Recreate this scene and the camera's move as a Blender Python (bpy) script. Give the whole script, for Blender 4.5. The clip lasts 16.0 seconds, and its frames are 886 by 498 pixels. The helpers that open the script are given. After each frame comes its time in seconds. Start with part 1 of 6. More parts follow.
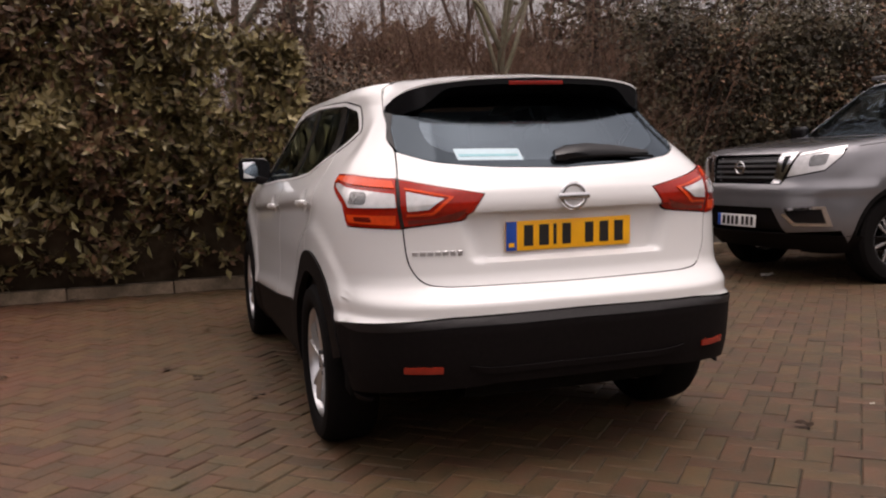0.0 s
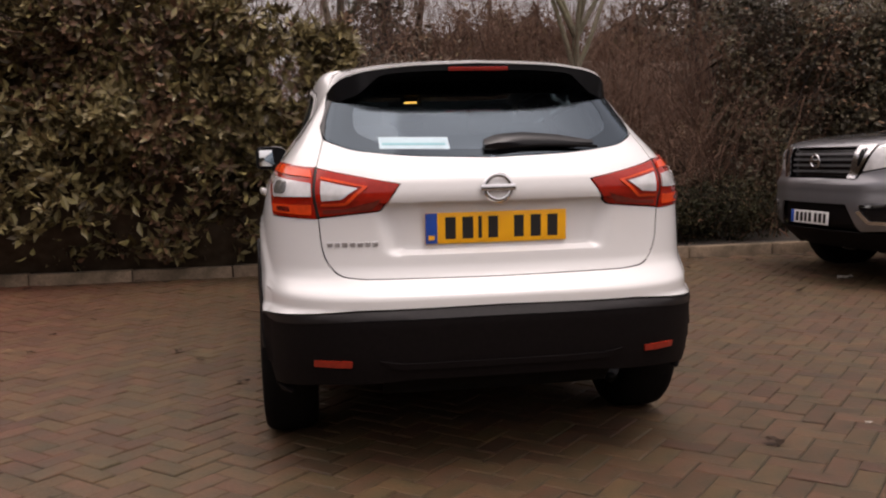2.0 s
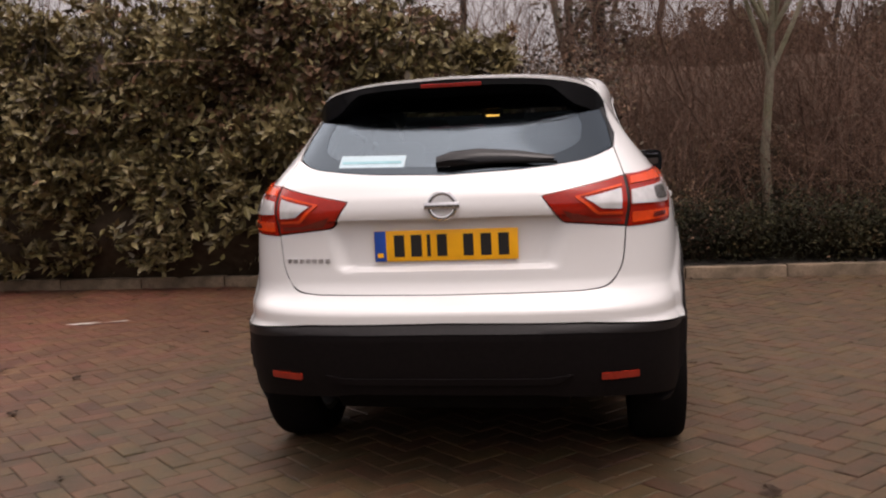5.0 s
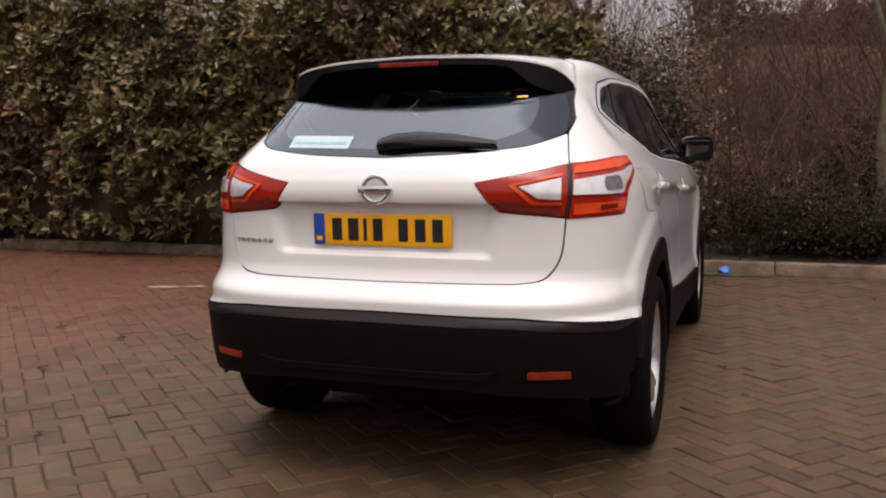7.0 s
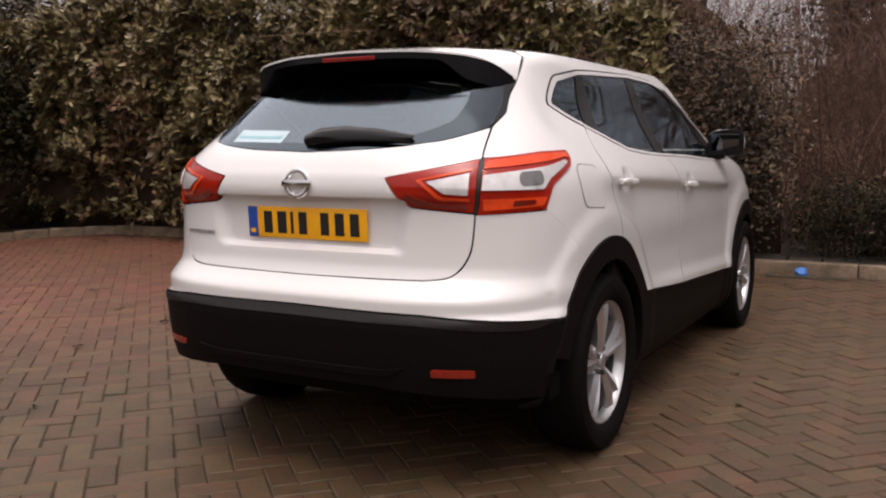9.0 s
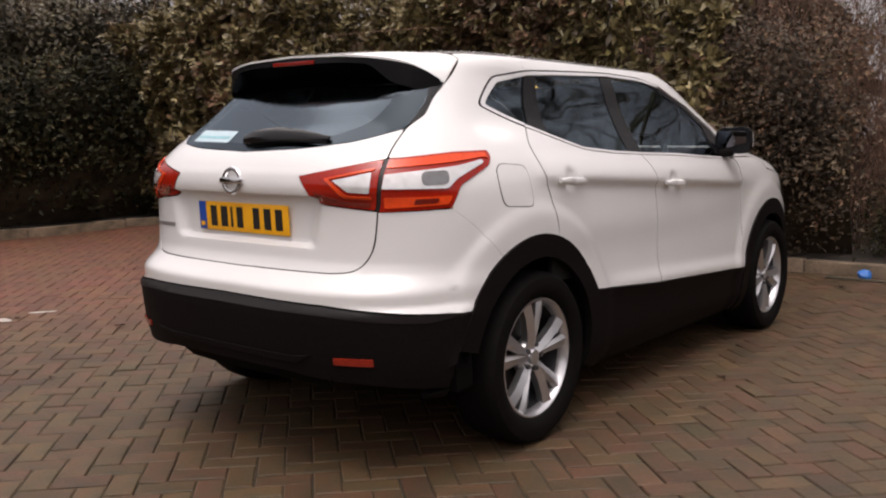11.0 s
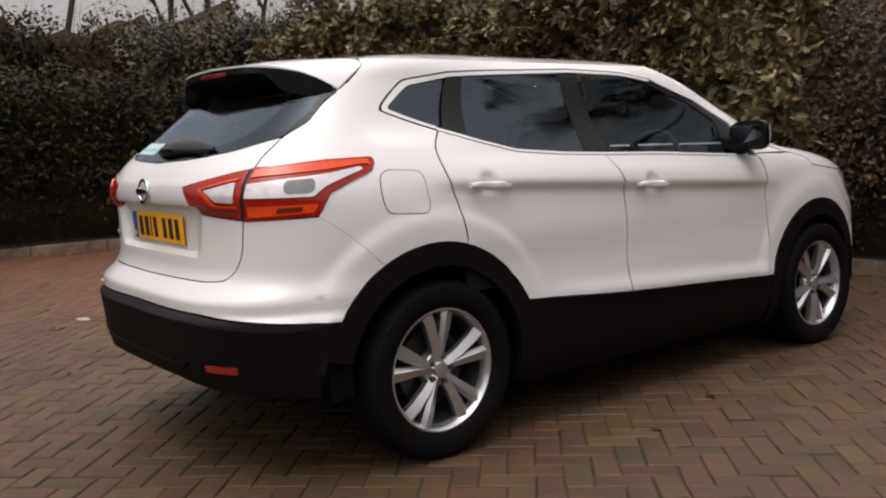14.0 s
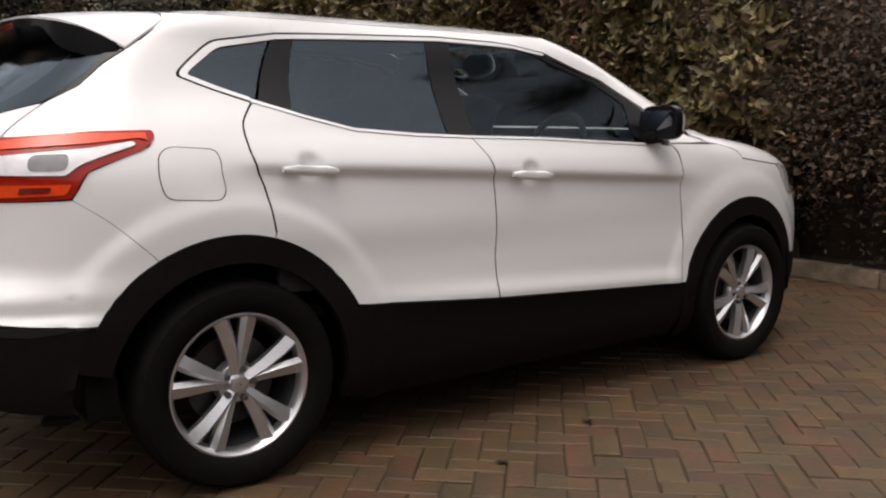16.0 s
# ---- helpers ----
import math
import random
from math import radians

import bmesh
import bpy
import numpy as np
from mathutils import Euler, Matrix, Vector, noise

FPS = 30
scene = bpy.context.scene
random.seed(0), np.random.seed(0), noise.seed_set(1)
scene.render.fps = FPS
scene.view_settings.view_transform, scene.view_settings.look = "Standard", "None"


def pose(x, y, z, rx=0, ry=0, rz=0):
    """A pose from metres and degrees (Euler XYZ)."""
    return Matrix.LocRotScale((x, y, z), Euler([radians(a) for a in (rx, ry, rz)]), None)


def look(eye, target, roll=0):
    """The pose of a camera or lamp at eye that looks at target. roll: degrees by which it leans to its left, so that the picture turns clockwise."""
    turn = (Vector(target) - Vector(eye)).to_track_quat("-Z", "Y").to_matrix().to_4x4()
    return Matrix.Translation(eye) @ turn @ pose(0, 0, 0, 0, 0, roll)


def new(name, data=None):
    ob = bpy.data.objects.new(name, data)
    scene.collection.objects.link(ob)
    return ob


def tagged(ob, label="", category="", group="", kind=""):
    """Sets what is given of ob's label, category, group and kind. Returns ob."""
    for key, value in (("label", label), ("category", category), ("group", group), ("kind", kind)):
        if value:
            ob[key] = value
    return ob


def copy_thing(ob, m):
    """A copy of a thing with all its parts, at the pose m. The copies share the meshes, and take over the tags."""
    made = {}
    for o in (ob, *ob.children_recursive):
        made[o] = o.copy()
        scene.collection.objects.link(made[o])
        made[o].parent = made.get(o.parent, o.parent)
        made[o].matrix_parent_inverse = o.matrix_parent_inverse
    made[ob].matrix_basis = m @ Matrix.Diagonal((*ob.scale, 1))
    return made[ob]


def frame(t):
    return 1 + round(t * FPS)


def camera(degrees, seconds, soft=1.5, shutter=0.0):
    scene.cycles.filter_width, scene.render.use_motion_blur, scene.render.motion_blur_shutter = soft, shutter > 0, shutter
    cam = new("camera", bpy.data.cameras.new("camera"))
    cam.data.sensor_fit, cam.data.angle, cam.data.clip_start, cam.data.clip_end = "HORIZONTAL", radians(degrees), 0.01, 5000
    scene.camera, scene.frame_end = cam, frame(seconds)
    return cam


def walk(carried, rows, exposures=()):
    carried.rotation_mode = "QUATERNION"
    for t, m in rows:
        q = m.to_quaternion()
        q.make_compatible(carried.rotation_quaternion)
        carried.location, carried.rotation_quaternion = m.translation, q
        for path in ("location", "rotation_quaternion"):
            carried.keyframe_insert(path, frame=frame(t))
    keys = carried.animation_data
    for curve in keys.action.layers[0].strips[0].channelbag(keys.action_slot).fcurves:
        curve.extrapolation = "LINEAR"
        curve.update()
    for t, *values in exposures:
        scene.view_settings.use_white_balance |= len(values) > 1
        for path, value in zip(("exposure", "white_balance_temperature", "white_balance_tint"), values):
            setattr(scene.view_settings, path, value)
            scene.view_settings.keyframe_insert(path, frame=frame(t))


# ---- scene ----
cam = camera(52.8, 16.0, soft=2.1, shutter=0.0)
PATH = [
    (0, (-1.491, -3.809, 1.19), (-0.881, -1.914, 0.995), -1.9),
    (0.5, (-1.284, -3.816, 1.189), (-0.704, -1.913, 0.979), -1.3),
    (1, (-1.097, -3.838, 1.197), (-0.594, -1.914, 0.985), -1.5),
    (1.5, (-0.876, -3.916, 1.195), (-0.471, -1.97, 0.976), -1.2),
    (2, (-0.69, -3.891, 1.162), (-0.382, -1.926, 0.955), -1.4),
    (2.5, (-0.499, -3.843, 1.175), (-0.286, -1.865, 0.97), -0.6),
    (3, (-0.327, -3.849, 1.189), (-0.217, -1.863, 0.987), -0.9),
    (3.5, (-0.121, -3.905, 1.196), (-0.142, -1.913, 1.01), -1.2),
    (6, (0.896, -3.78, 1.157), (0.416, -1.848, 0.966), -1.7),
    (6.5, (1.067, -3.659, 1.159), (0.504, -1.753, 0.932), -0.9),
    (7, (1.233, -3.584, 1.175), (0.569, -1.71, 0.957), -0.5),
    (7.5, (1.48, -3.537, 1.176), (0.727, -1.696, 0.975), -0.2),
    (8, (1.63, -3.459, 1.16), (0.809, -1.648, 0.945), -1.0),
    (8.5, (1.782, -3.326, 1.155), (0.896, -1.547, 0.929), -0.7),
    (9, (1.947, -3.242, 1.176), (0.978, -1.508, 0.944), -0.4),
    (11.5, (2.832, -2.776, 1.202), (1.553, -1.26, 0.947), -1.3),
    (12, (2.931, -2.605, 1.182), (1.61, -1.126, 0.922), -2.0),
    (12.5, (3.037, -2.421, 1.193), (1.65, -0.999, 0.956), -0.6),
    (13, (3.181, -2.284, 1.204), (1.742, -0.921, 0.938), -2.6),
    (13.5, (3.352, -2.159, 1.207), (1.845, -0.869, 0.947), -1.6),
    (14, (3.459, -2.011, 1.193), (1.891, -0.793, 0.957), -2.1),
    (14.5, (3.55, -1.829, 1.215), (1.953, -0.655, 0.946), -0.7),
    (15, (3.691, -1.692, 1.225), (2.055, -0.576, 0.947), -1.6),
    (15.5, (3.752, -1.473, 1.221), (2.111, -0.375, 0.899), -0.8),
    (16, (3.462, -1.13, 1.205), (1.871, 0.045, 0.907), 0.3),
]
walk(cam, [(t, look(eye, target, roll)) for t, eye, target, roll in PATH], exposures=[(0.0, -0.22, 6950, 21.5), (9.0, -0.18, 6850, 20.0), (12.0, -0.18, 6750, 17.0), (14.5, -0.33, 6720, 15.0), (16.0, -0.24, 6700, 14.2)])

# ---------------------------------------------------------------- world, sun, exposure
world = bpy.data.worlds.new("overcast_sky")
scene.world = world
world.use_nodes = True
wn = world.node_tree
bg = wn.nodes["Background"]
sky = wn.nodes.new("ShaderNodeTexSky")
sky.sky_type = "NISHITA"
sky.sun_disc = False
sky.sun_elevation = radians(72)
sky.sun_rotation = radians(150)
sky.dust_density = 10.0
sky.air_density = 1.0
grey = wn.nodes.new("ShaderNodeHueSaturation")
grey.inputs["Saturation"].default_value = 0.22
wn.links.new(sky.outputs[0], grey.inputs["Color"])
veil = wn.nodes.new("ShaderNodeMix")
veil.data_type, veil.blend_type = "RGBA", "ADD"
veil.inputs["Factor"].default_value = 1.0
veil.inputs["B"].default_value = (2.3, 2.2, 2.2, 1)
wn.links.new(grey.outputs[0], veil.inputs["A"])
wn.links.new(veil.outputs["Result"], bg.inputs["Color"])
bg.inputs["Strength"].default_value = 0.15
sun = new("sun", bpy.data.lights.new("sun", "SUN"))
sun.data.energy = 1.25
sun.data.angle = radians(65)
sun.data.color = (1.0, 0.96, 0.92)
sun.matrix_world = look((-3.2, 5.0, 6.4), (0, 0, 0))


# ---------------------------------------------------------------- materials
def mat(name, color, rough=0.6, metal=0.0, coat=0.0, vary=0.0, scale=30.0, bump=0.0, second=None, island=0.0, spec=0.5, big=0.0, rnd=0.0):
    """A procedural surface: grain at one scale, stains at another, relief, and shifts from piece to piece."""
    m = bpy.data.materials.new(name)
    m.use_nodes = True
    t = m.node_tree
    b = t.nodes["Principled BSDF"]
    b.inputs["Roughness"].default_value = rough
    b.inputs["Metallic"].default_value = metal
    b.inputs["Specular IOR Level"].default_value = spec
    if coat:
        b.inputs["Coat Weight"].default_value = coat
        b.inputs["Coat Roughness"].default_value = 0.04
    c = t.nodes.new("ShaderNodeRGB")
    c.outputs[0].default_value = (*color, 1)
    out = c.outputs[0]
    co = t.nodes.new("ShaderNodeTexCoord")
    if second:
        n = t.nodes.new("ShaderNodeTexNoise")
        n.inputs["Scale"].default_value = scale * 0.12
        n.inputs["Detail"].default_value = 4
        t.links.new(co.outputs["Object"], n.inputs["Vector"])
        r = t.nodes.new("ShaderNodeValToRGB")
        r.color_ramp.elements[0].position, r.color_ramp.elements[1].position = 0.38, 0.66
        t.links.new(n.outputs["Fac"], r.inputs[0])
        x = t.nodes.new("ShaderNodeMix")
        x.data_type = "RGBA"
        t.links.new(r.outputs[0], x.inputs["Factor"])
        t.links.new(out, x.inputs["A"])
        x.inputs["B"].default_value = (*second, 1)
        out = x.outputs["Result"]
    val = None
    if vary:
        n = t.nodes.new("ShaderNodeTexNoise")
        n.inputs["Scale"].default_value = scale
        n.inputs["Detail"].default_value = 6
        t.links.new(co.outputs["Object"], n.inputs["Vector"])
        k = t.nodes.new("ShaderNodeMapRange")
        k.inputs["From Min"].default_value, k.inputs["From Max"].default_value = 0.25, 0.75
        k.inputs["To Min"].default_value, k.inputs["To Max"].default_value = 1 - vary, 1 + vary
        t.links.new(n.outputs["Fac"], k.inputs["Value"])
        val = k.outputs[0]
    for amount, node, sock in ((island, "ShaderNodeNewGeometry", "Random Per Island"), (rnd, "ShaderNodeObjectInfo", "Random")):
        if amount:
            g = t.nodes.new(node)
            k = t.nodes.new("ShaderNodeMapRange")
            k.inputs["To Min"].default_value, k.inputs["To Max"].default_value = 1 - amount, 1 + amount
            t.links.new(g.outputs[sock], k.inputs["Value"])
            if val is None:
                val = k.outputs[0]
            else:
                u = t.nodes.new("ShaderNodeMath")
                u.operation = "MULTIPLY"
                t.links.new(val, u.inputs[0])
                t.links.new(k.outputs[0], u.inputs[1])
                val = u.outputs[0]
    if val is not None:
        h = t.nodes.new("ShaderNodeHueSaturation")
        t.links.new(val, h.inputs["Value"])
        t.links.new(out, h.inputs["Color"])
        out = h.outputs[0]
    t.links.new(out, b.inputs["Base Color"])
    if bump:
        n = t.nodes.new("ShaderNodeTexNoise")
        n.inputs["Scale"].default_value = scale * 2.2
        n.inputs["Detail"].default_value = 5
        t.links.new(co.outputs["Object"], n.inputs["Vector"])
        p = t.nodes.new("ShaderNodeBump")
        p.inputs["Strength"].default_value = bump
        p.inputs["Distance"].default_value = 0.01
        t.links.new(n.outputs["Fac"], p.inputs["Height"])
        t.links.new(p.outputs[0], b.inputs["Normal"])
    return m


def ramp_leaf(name, stops, rough=0.45, spec=0.35):
    """Leaves whose colour is drawn per leaf from a ramp."""
    m = bpy.data.materials.new(name)
    m.use_nodes = True
    t = m.node_tree
    b = t.nodes["Principled BSDF"]
    b.inputs["Roughness"].default_value = rough
    b.inputs["Specular IOR Level"].default_value = spec
    g = t.nodes.new("ShaderNodeNewGeometry")
    r = t.nodes.new("ShaderNodeValToRGB")
    cr = r.color_ramp
    cr.elements[0].position, cr.elements[0].color = stops[0][0], (*stops[0][1], 1)
    cr.elements[1].position, cr.elements[1].color = stops[-1][0], (*stops[-1][1], 1)
    for p, c in stops[1:-1]:
        e = cr.elements.new(p)
        e.color = (*c, 1)
    # clumps of fresher and of browner growth, with clump-wide light and shade painted in
    co = t.nodes.new("ShaderNodeTexCoord")
    n = t.nodes.new("ShaderNodeTexNoise")
    n.inputs["Scale"].default_value = 1.6
    n.inputs["Detail"].default_value = 3
    t.links.new(co.outputs["Object"], n.inputs["Vector"])
    k = t.nodes.new("ShaderNodeMapRange")
    k.inputs["From Min"].default_value, k.inputs["From Max"].default_value = 0.3, 0.7
    k.inputs["To Min"].default_value, k.inputs["To Max"].default_value = -0.42, 0.40
    t.links.new(n.outputs["Fac"], k.inputs["Value"])
    u = t.nodes.new("ShaderNodeMath")
    t.links.new(g.outputs["Random Per Island"], u.inputs[0])
    t.links.new(k.outputs[0], u.inputs[1])
    t.links.new(u.outputs[0], r.inputs[0])
    t.links.new(r.outputs[0], b.inputs["Base Color"])
    return m


def glass_mat(name, tint, see=0.5, rough=0.02, ior=1.5):
    """Tinted pane: clear enough to see in, with a true gloss on top."""
    m = bpy.data.materials.new(name)
    m.use_nodes = True
    t = m.node_tree
    t.nodes.remove(t.nodes["Principled BSDF"])
    tr = t.nodes.new("ShaderNodeBsdfTransparent")
    tr.inputs[0].default_value = (*[see * v for v in tint], 1)
    gl = t.nodes.new("ShaderNodeBsdfGlossy")
    gl.inputs["Roughness"].default_value = rough
    gl.inputs["Color"].default_value = (0.71, 0.87, 1.0, 1)
    fr = t.nodes.new("ShaderNodeFresnel")
    fr.inputs["IOR"].default_value = ior
    mx = t.nodes.new("ShaderNodeMixShader")
    t.links.new(fr.outputs[0], mx.inputs[0])
    t.links.new(tr.outputs[0], mx.inputs[1])
    t.links.new(gl.outputs[0], mx.inputs[2])
    t.links.new(mx.outputs[0], t.nodes["Material Output"].inputs[0])
    return m


M = {}
M["white"] = mat("white_paint", (0.775, 0.775, 0.77), 0.32, coat=1.0, vary=0.015, scale=3, second=(0.76, 0.755, 0.74))
M["black_plastic"] = mat("black_plastic", (0.0068, 0.0052, 0.0052), 0.6, vary=0.25, scale=60, bump=0.06, spec=0.08)
# paler copy of the bumper plastic: paints the light on its upper lip
M["lit_lip_plastic"] = mat("lit_lip_black", (0.014, 0.012, 0.012), 0.45, vary=0.15, scale=60, spec=0.28)
M["gloss_black"] = mat("gloss_black", (0.006, 0.006, 0.007), 0.22, vary=0.1, scale=20, spec=0.32)
M["pillar_black"] = mat("pillar_film", (0.007, 0.007, 0.008), 0.25, vary=0.1, scale=20, spec=0.35)
M["underbody"] = mat("underbody", (0.0075, 0.0068, 0.0065), 0.9, vary=0.3, scale=20, spec=0.05)
M["rubber"] = mat("tyre_rubber", (0.0062, 0.0053, 0.0051), 0.8, vary=0.25, scale=40, bump=0.08, spec=0.07)
M["alloy"] = mat("alloy", (0.62, 0.62, 0.63), 0.28, metal=0.85, vary=0.06, scale=30, coat=0.3)
M["alloy_dark"] = mat("alloy_barrel", (0.10, 0.10, 0.105), 0.5, metal=0.5, vary=0.2, scale=25)
M["disc"] = mat("brake_disc_steel", (0.035, 0.033, 0.032), 0.5, metal=0.5, vary=0.2, scale=25)
M["barrel"] = mat("wheel_barrel", (0.05, 0.05, 0.052), 0.45, metal=0.4, vary=0.2, scale=25)
M["chrome"] = mat("chrome", (0.75, 0.75, 0.76), 0.12, metal=1.0, vary=0.03, scale=20)
M["bright_trim"] = mat("satin_bright_strip", (0.82, 0.82, 0.82), 0.42, metal=0.35, vary=0.03, scale=20, coat=0.4)
M["red_lens"] = mat("red_lens", (0.34, 0.014, 0.005), 0.18, spec=0.3, coat=0.35, vary=0.15, scale=60)
M["reflector_red"] = mat("reflector_red", (0.25, 0.017, 0.007), 0.2, coat=0.5, vary=0.15, scale=50)
M["deep_red"] = mat("deep_red_lens", (0.30, 0.012, 0.008), 0.2, coat=1.0, vary=0.2, scale=50)
M["amber_red"] = mat("orange_red_light_guide", (0.76, 0.070, 0.013), 0.15, spec=0.3, coat=0.35, vary=0.1, scale=60)
M["dark_red"] = mat("dark_red_lens", (0.17, 0.013, 0.007), 0.2, coat=1.0, vary=0.2, scale=50)
M["clear_lens"] = mat("clear_lens", (0.74, 0.73, 0.73), 0.15, metal=0.35, coat=1.0, vary=0.15, scale=25)
M["lens_grey"] = mat("reflector_bowl", (0.20, 0.20, 0.20), 0.2, metal=0.6, coat=1.0, vary=0.2, scale=25)
M["glass"] = glass_mat("tinted_glass", (0.85, 0.95, 0.92), 0.55)
M["glass_dark"] = glass_mat("privacy_glass", (0.8, 0.92, 0.9), 0.15, rough=0.10, ior=2.2)
M["side_glass"] = glass_mat("side_privacy_glass", (0.8, 0.92, 0.9), 0.22, rough=0.05, ior=1.95)
M["frit"] = glass_mat("printed_border", (0.5, 0.5, 0.55), 0.03, rough=0.08, ior=1.72)
M["mirror"] = mat("mirror_glass", (0.8, 0.83, 0.84), 0.03, metal=1.0)
# right mirror only: a dark reflection is put into the glass colour
M["mirror_dim_reflection"] = mat("dim_reflection_mirror_glass", (0.16, 0.16, 0.18), 0.04, metal=1.0)
M["plate_yellow"] = mat("plate_yellow", (0.95, 0.45, 0.010), 0.35, vary=0.06, scale=14, coat=0.3)
M["plate_white"] = mat("plate_white", (0.72, 0.72, 0.70), 0.35, vary=0.06, scale=14, coat=0.3)
M["plate_blue"] = mat("plate_blue", (0.01, 0.07, 0.38), 0.35, vary=0.06, scale=14, coat=0.3)
M["ink"] = mat("plate_ink", (0.012, 0.011, 0.01), 0.5)
M["sticker"] = mat("sticker", (0.45, 0.58, 0.63), 0.5, vary=0.08, scale=40)
M["sticker_band"] = mat("sticker_band", (0.22, 0.45, 0.50), 0.5, vary=0.1, scale=40)
M["seat"] = mat("seat_cloth", (0.025, 0.024, 0.025), 0.9, vary=0.25, scale=80, bump=0.1)
M["grey_paint"] = mat("grey_metallic_paint", (0.20, 0.198, 0.21), 0.28, metal=0.6, coat=1.0, vary=0.05, scale=5)
M["sand"] = mat("joint_sand", (0.036, 0.024, 0.0145), 0.95, vary=0.4, scale=60, bump=0.3, second=(0.030, 0.026, 0.013))
M["earth"] = mat("leaf_litter_soil", (0.0355, 0.0253, 0.0174), 0.95, vary=0.5, scale=25, bump=0.5, second=(0.0198, 0.0158, 0.0111))
M["kerb"] = mat("kerb_concrete", (0.225, 0.160, 0.108), 0.9, vary=0.28, scale=45, bump=0.25, second=(0.10, 0.075, 0.047), rnd=0.12)
M["twig"] = mat("twig_bark", (0.122, 0.068, 0.045), 0.9, vary=0.3, scale=30, bump=0.2, island=0.45)
M["bark"] = mat("tree_bark", (0.0790, 0.0672, 0.0514), 0.9, vary=0.35, scale=22, bump=0.5, second=(0.0474, 0.0553, 0.0316))
M["pale_bark"] = mat("pale_bark", (0.1612, 0.1374, 0.0995), 0.9, vary=0.3, scale=22, bump=0.4, second=(0.1232, 0.1138, 0.0663))
M["dark_bark"] = mat("dark_bark", (0.0355, 0.0284, 0.0237), 0.9, vary=0.35, scale=22, bump=0.5)
# colour of the sheet that stands in for shade inside the hedges
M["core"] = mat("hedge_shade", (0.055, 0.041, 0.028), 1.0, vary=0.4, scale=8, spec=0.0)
M["leaf_green"] = ramp_leaf("laurel_leaf", [(0.0, (0.064, 0.046, 0.021)), (0.38, (0.120, 0.094, 0.038)), (0.72, (0.190, 0.155, 0.064)), (1.0, (0.300, 0.245, 0.125))], 0.4)
M["leaf_single"] = mat("laurel_leaf_single", (0.125, 0.104, 0.040), 0.4, rnd=0.55, spec=0.3, vary=0.15, scale=40)
M["leaf_brown"] = ramp_leaf("withered_leaf", [(0.0, (0.0662, 0.0386, 0.0224)), (0.5, (0.1425, 0.0783, 0.0438)), (0.85, (0.2035, 0.1140, 0.0631)), (1.0, (0.1425, 0.1099, 0.0530))], 0.7)
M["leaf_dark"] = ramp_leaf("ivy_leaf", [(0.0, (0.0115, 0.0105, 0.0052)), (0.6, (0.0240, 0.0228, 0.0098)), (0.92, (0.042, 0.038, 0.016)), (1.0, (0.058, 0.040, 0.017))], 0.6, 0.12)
M["leaf_ivy"] = ramp_leaf("dull_brown_leaf", [(0.0, (0.030, 0.020, 0.012)), (0.6, (0.066, 0.045, 0.026)), (1.0, (0.105, 0.072, 0.042))], 0.65)
M["leaf_litter"] = mat("woodland_litter", (0.098, 0.056, 0.034), 0.95, vary=0.5, scale=14, bump=0.8, second=(0.052, 0.034, 0.021))
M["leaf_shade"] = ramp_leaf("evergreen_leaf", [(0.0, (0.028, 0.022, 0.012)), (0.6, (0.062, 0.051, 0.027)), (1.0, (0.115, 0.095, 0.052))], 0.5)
M["bank"] = mat("bank_foliage", (0.0316, 0.0300, 0.0158), 0.9, vary=0.6, scale=9, bump=0.8, second=(0.0158, 0.0142, 0.0079))
M["lit_lamp"] = mat("lit_lamp", (0.9, 0.6, 0.2), 0.4)
M["lit_lamp"].node_tree.nodes["Principled BSDF"].inputs["Emission Color"].default_value = (1.0, 0.55, 0.12, 1)
M["lit_lamp"].node_tree.nodes["Principled BSDF"].inputs["Emission Strength"].default_value = 14.0
M["litter"] = mat("white_scrap", (0.62, 0.60, 0.56), 0.8, vary=0.2, scale=60)
M["dead_leaf"] = mat("dead_leaf", (0.0553, 0.0316, 0.0174), 0.8, vary=0.3, scale=60, rnd=0.4)
M["blue_plastic"] = mat("blue_plastic", (0.03, 0.16, 0.50), 0.4, vary=0.1, scale=30)


PAVER = dict(rough=0.6, vary=0.30, scale=55, bump=0.30, second=(0.056, 0.040, 0.019), spec=0.40)
M["paver"] = mat("brown_clay_paver", (0.086, 0.0470, 0.0215), island=0.22, **PAVER)
M["paver_single"] = mat("brown_clay_paver_single", (0.086, 0.0470, 0.0215), rnd=0.22, **PAVER)


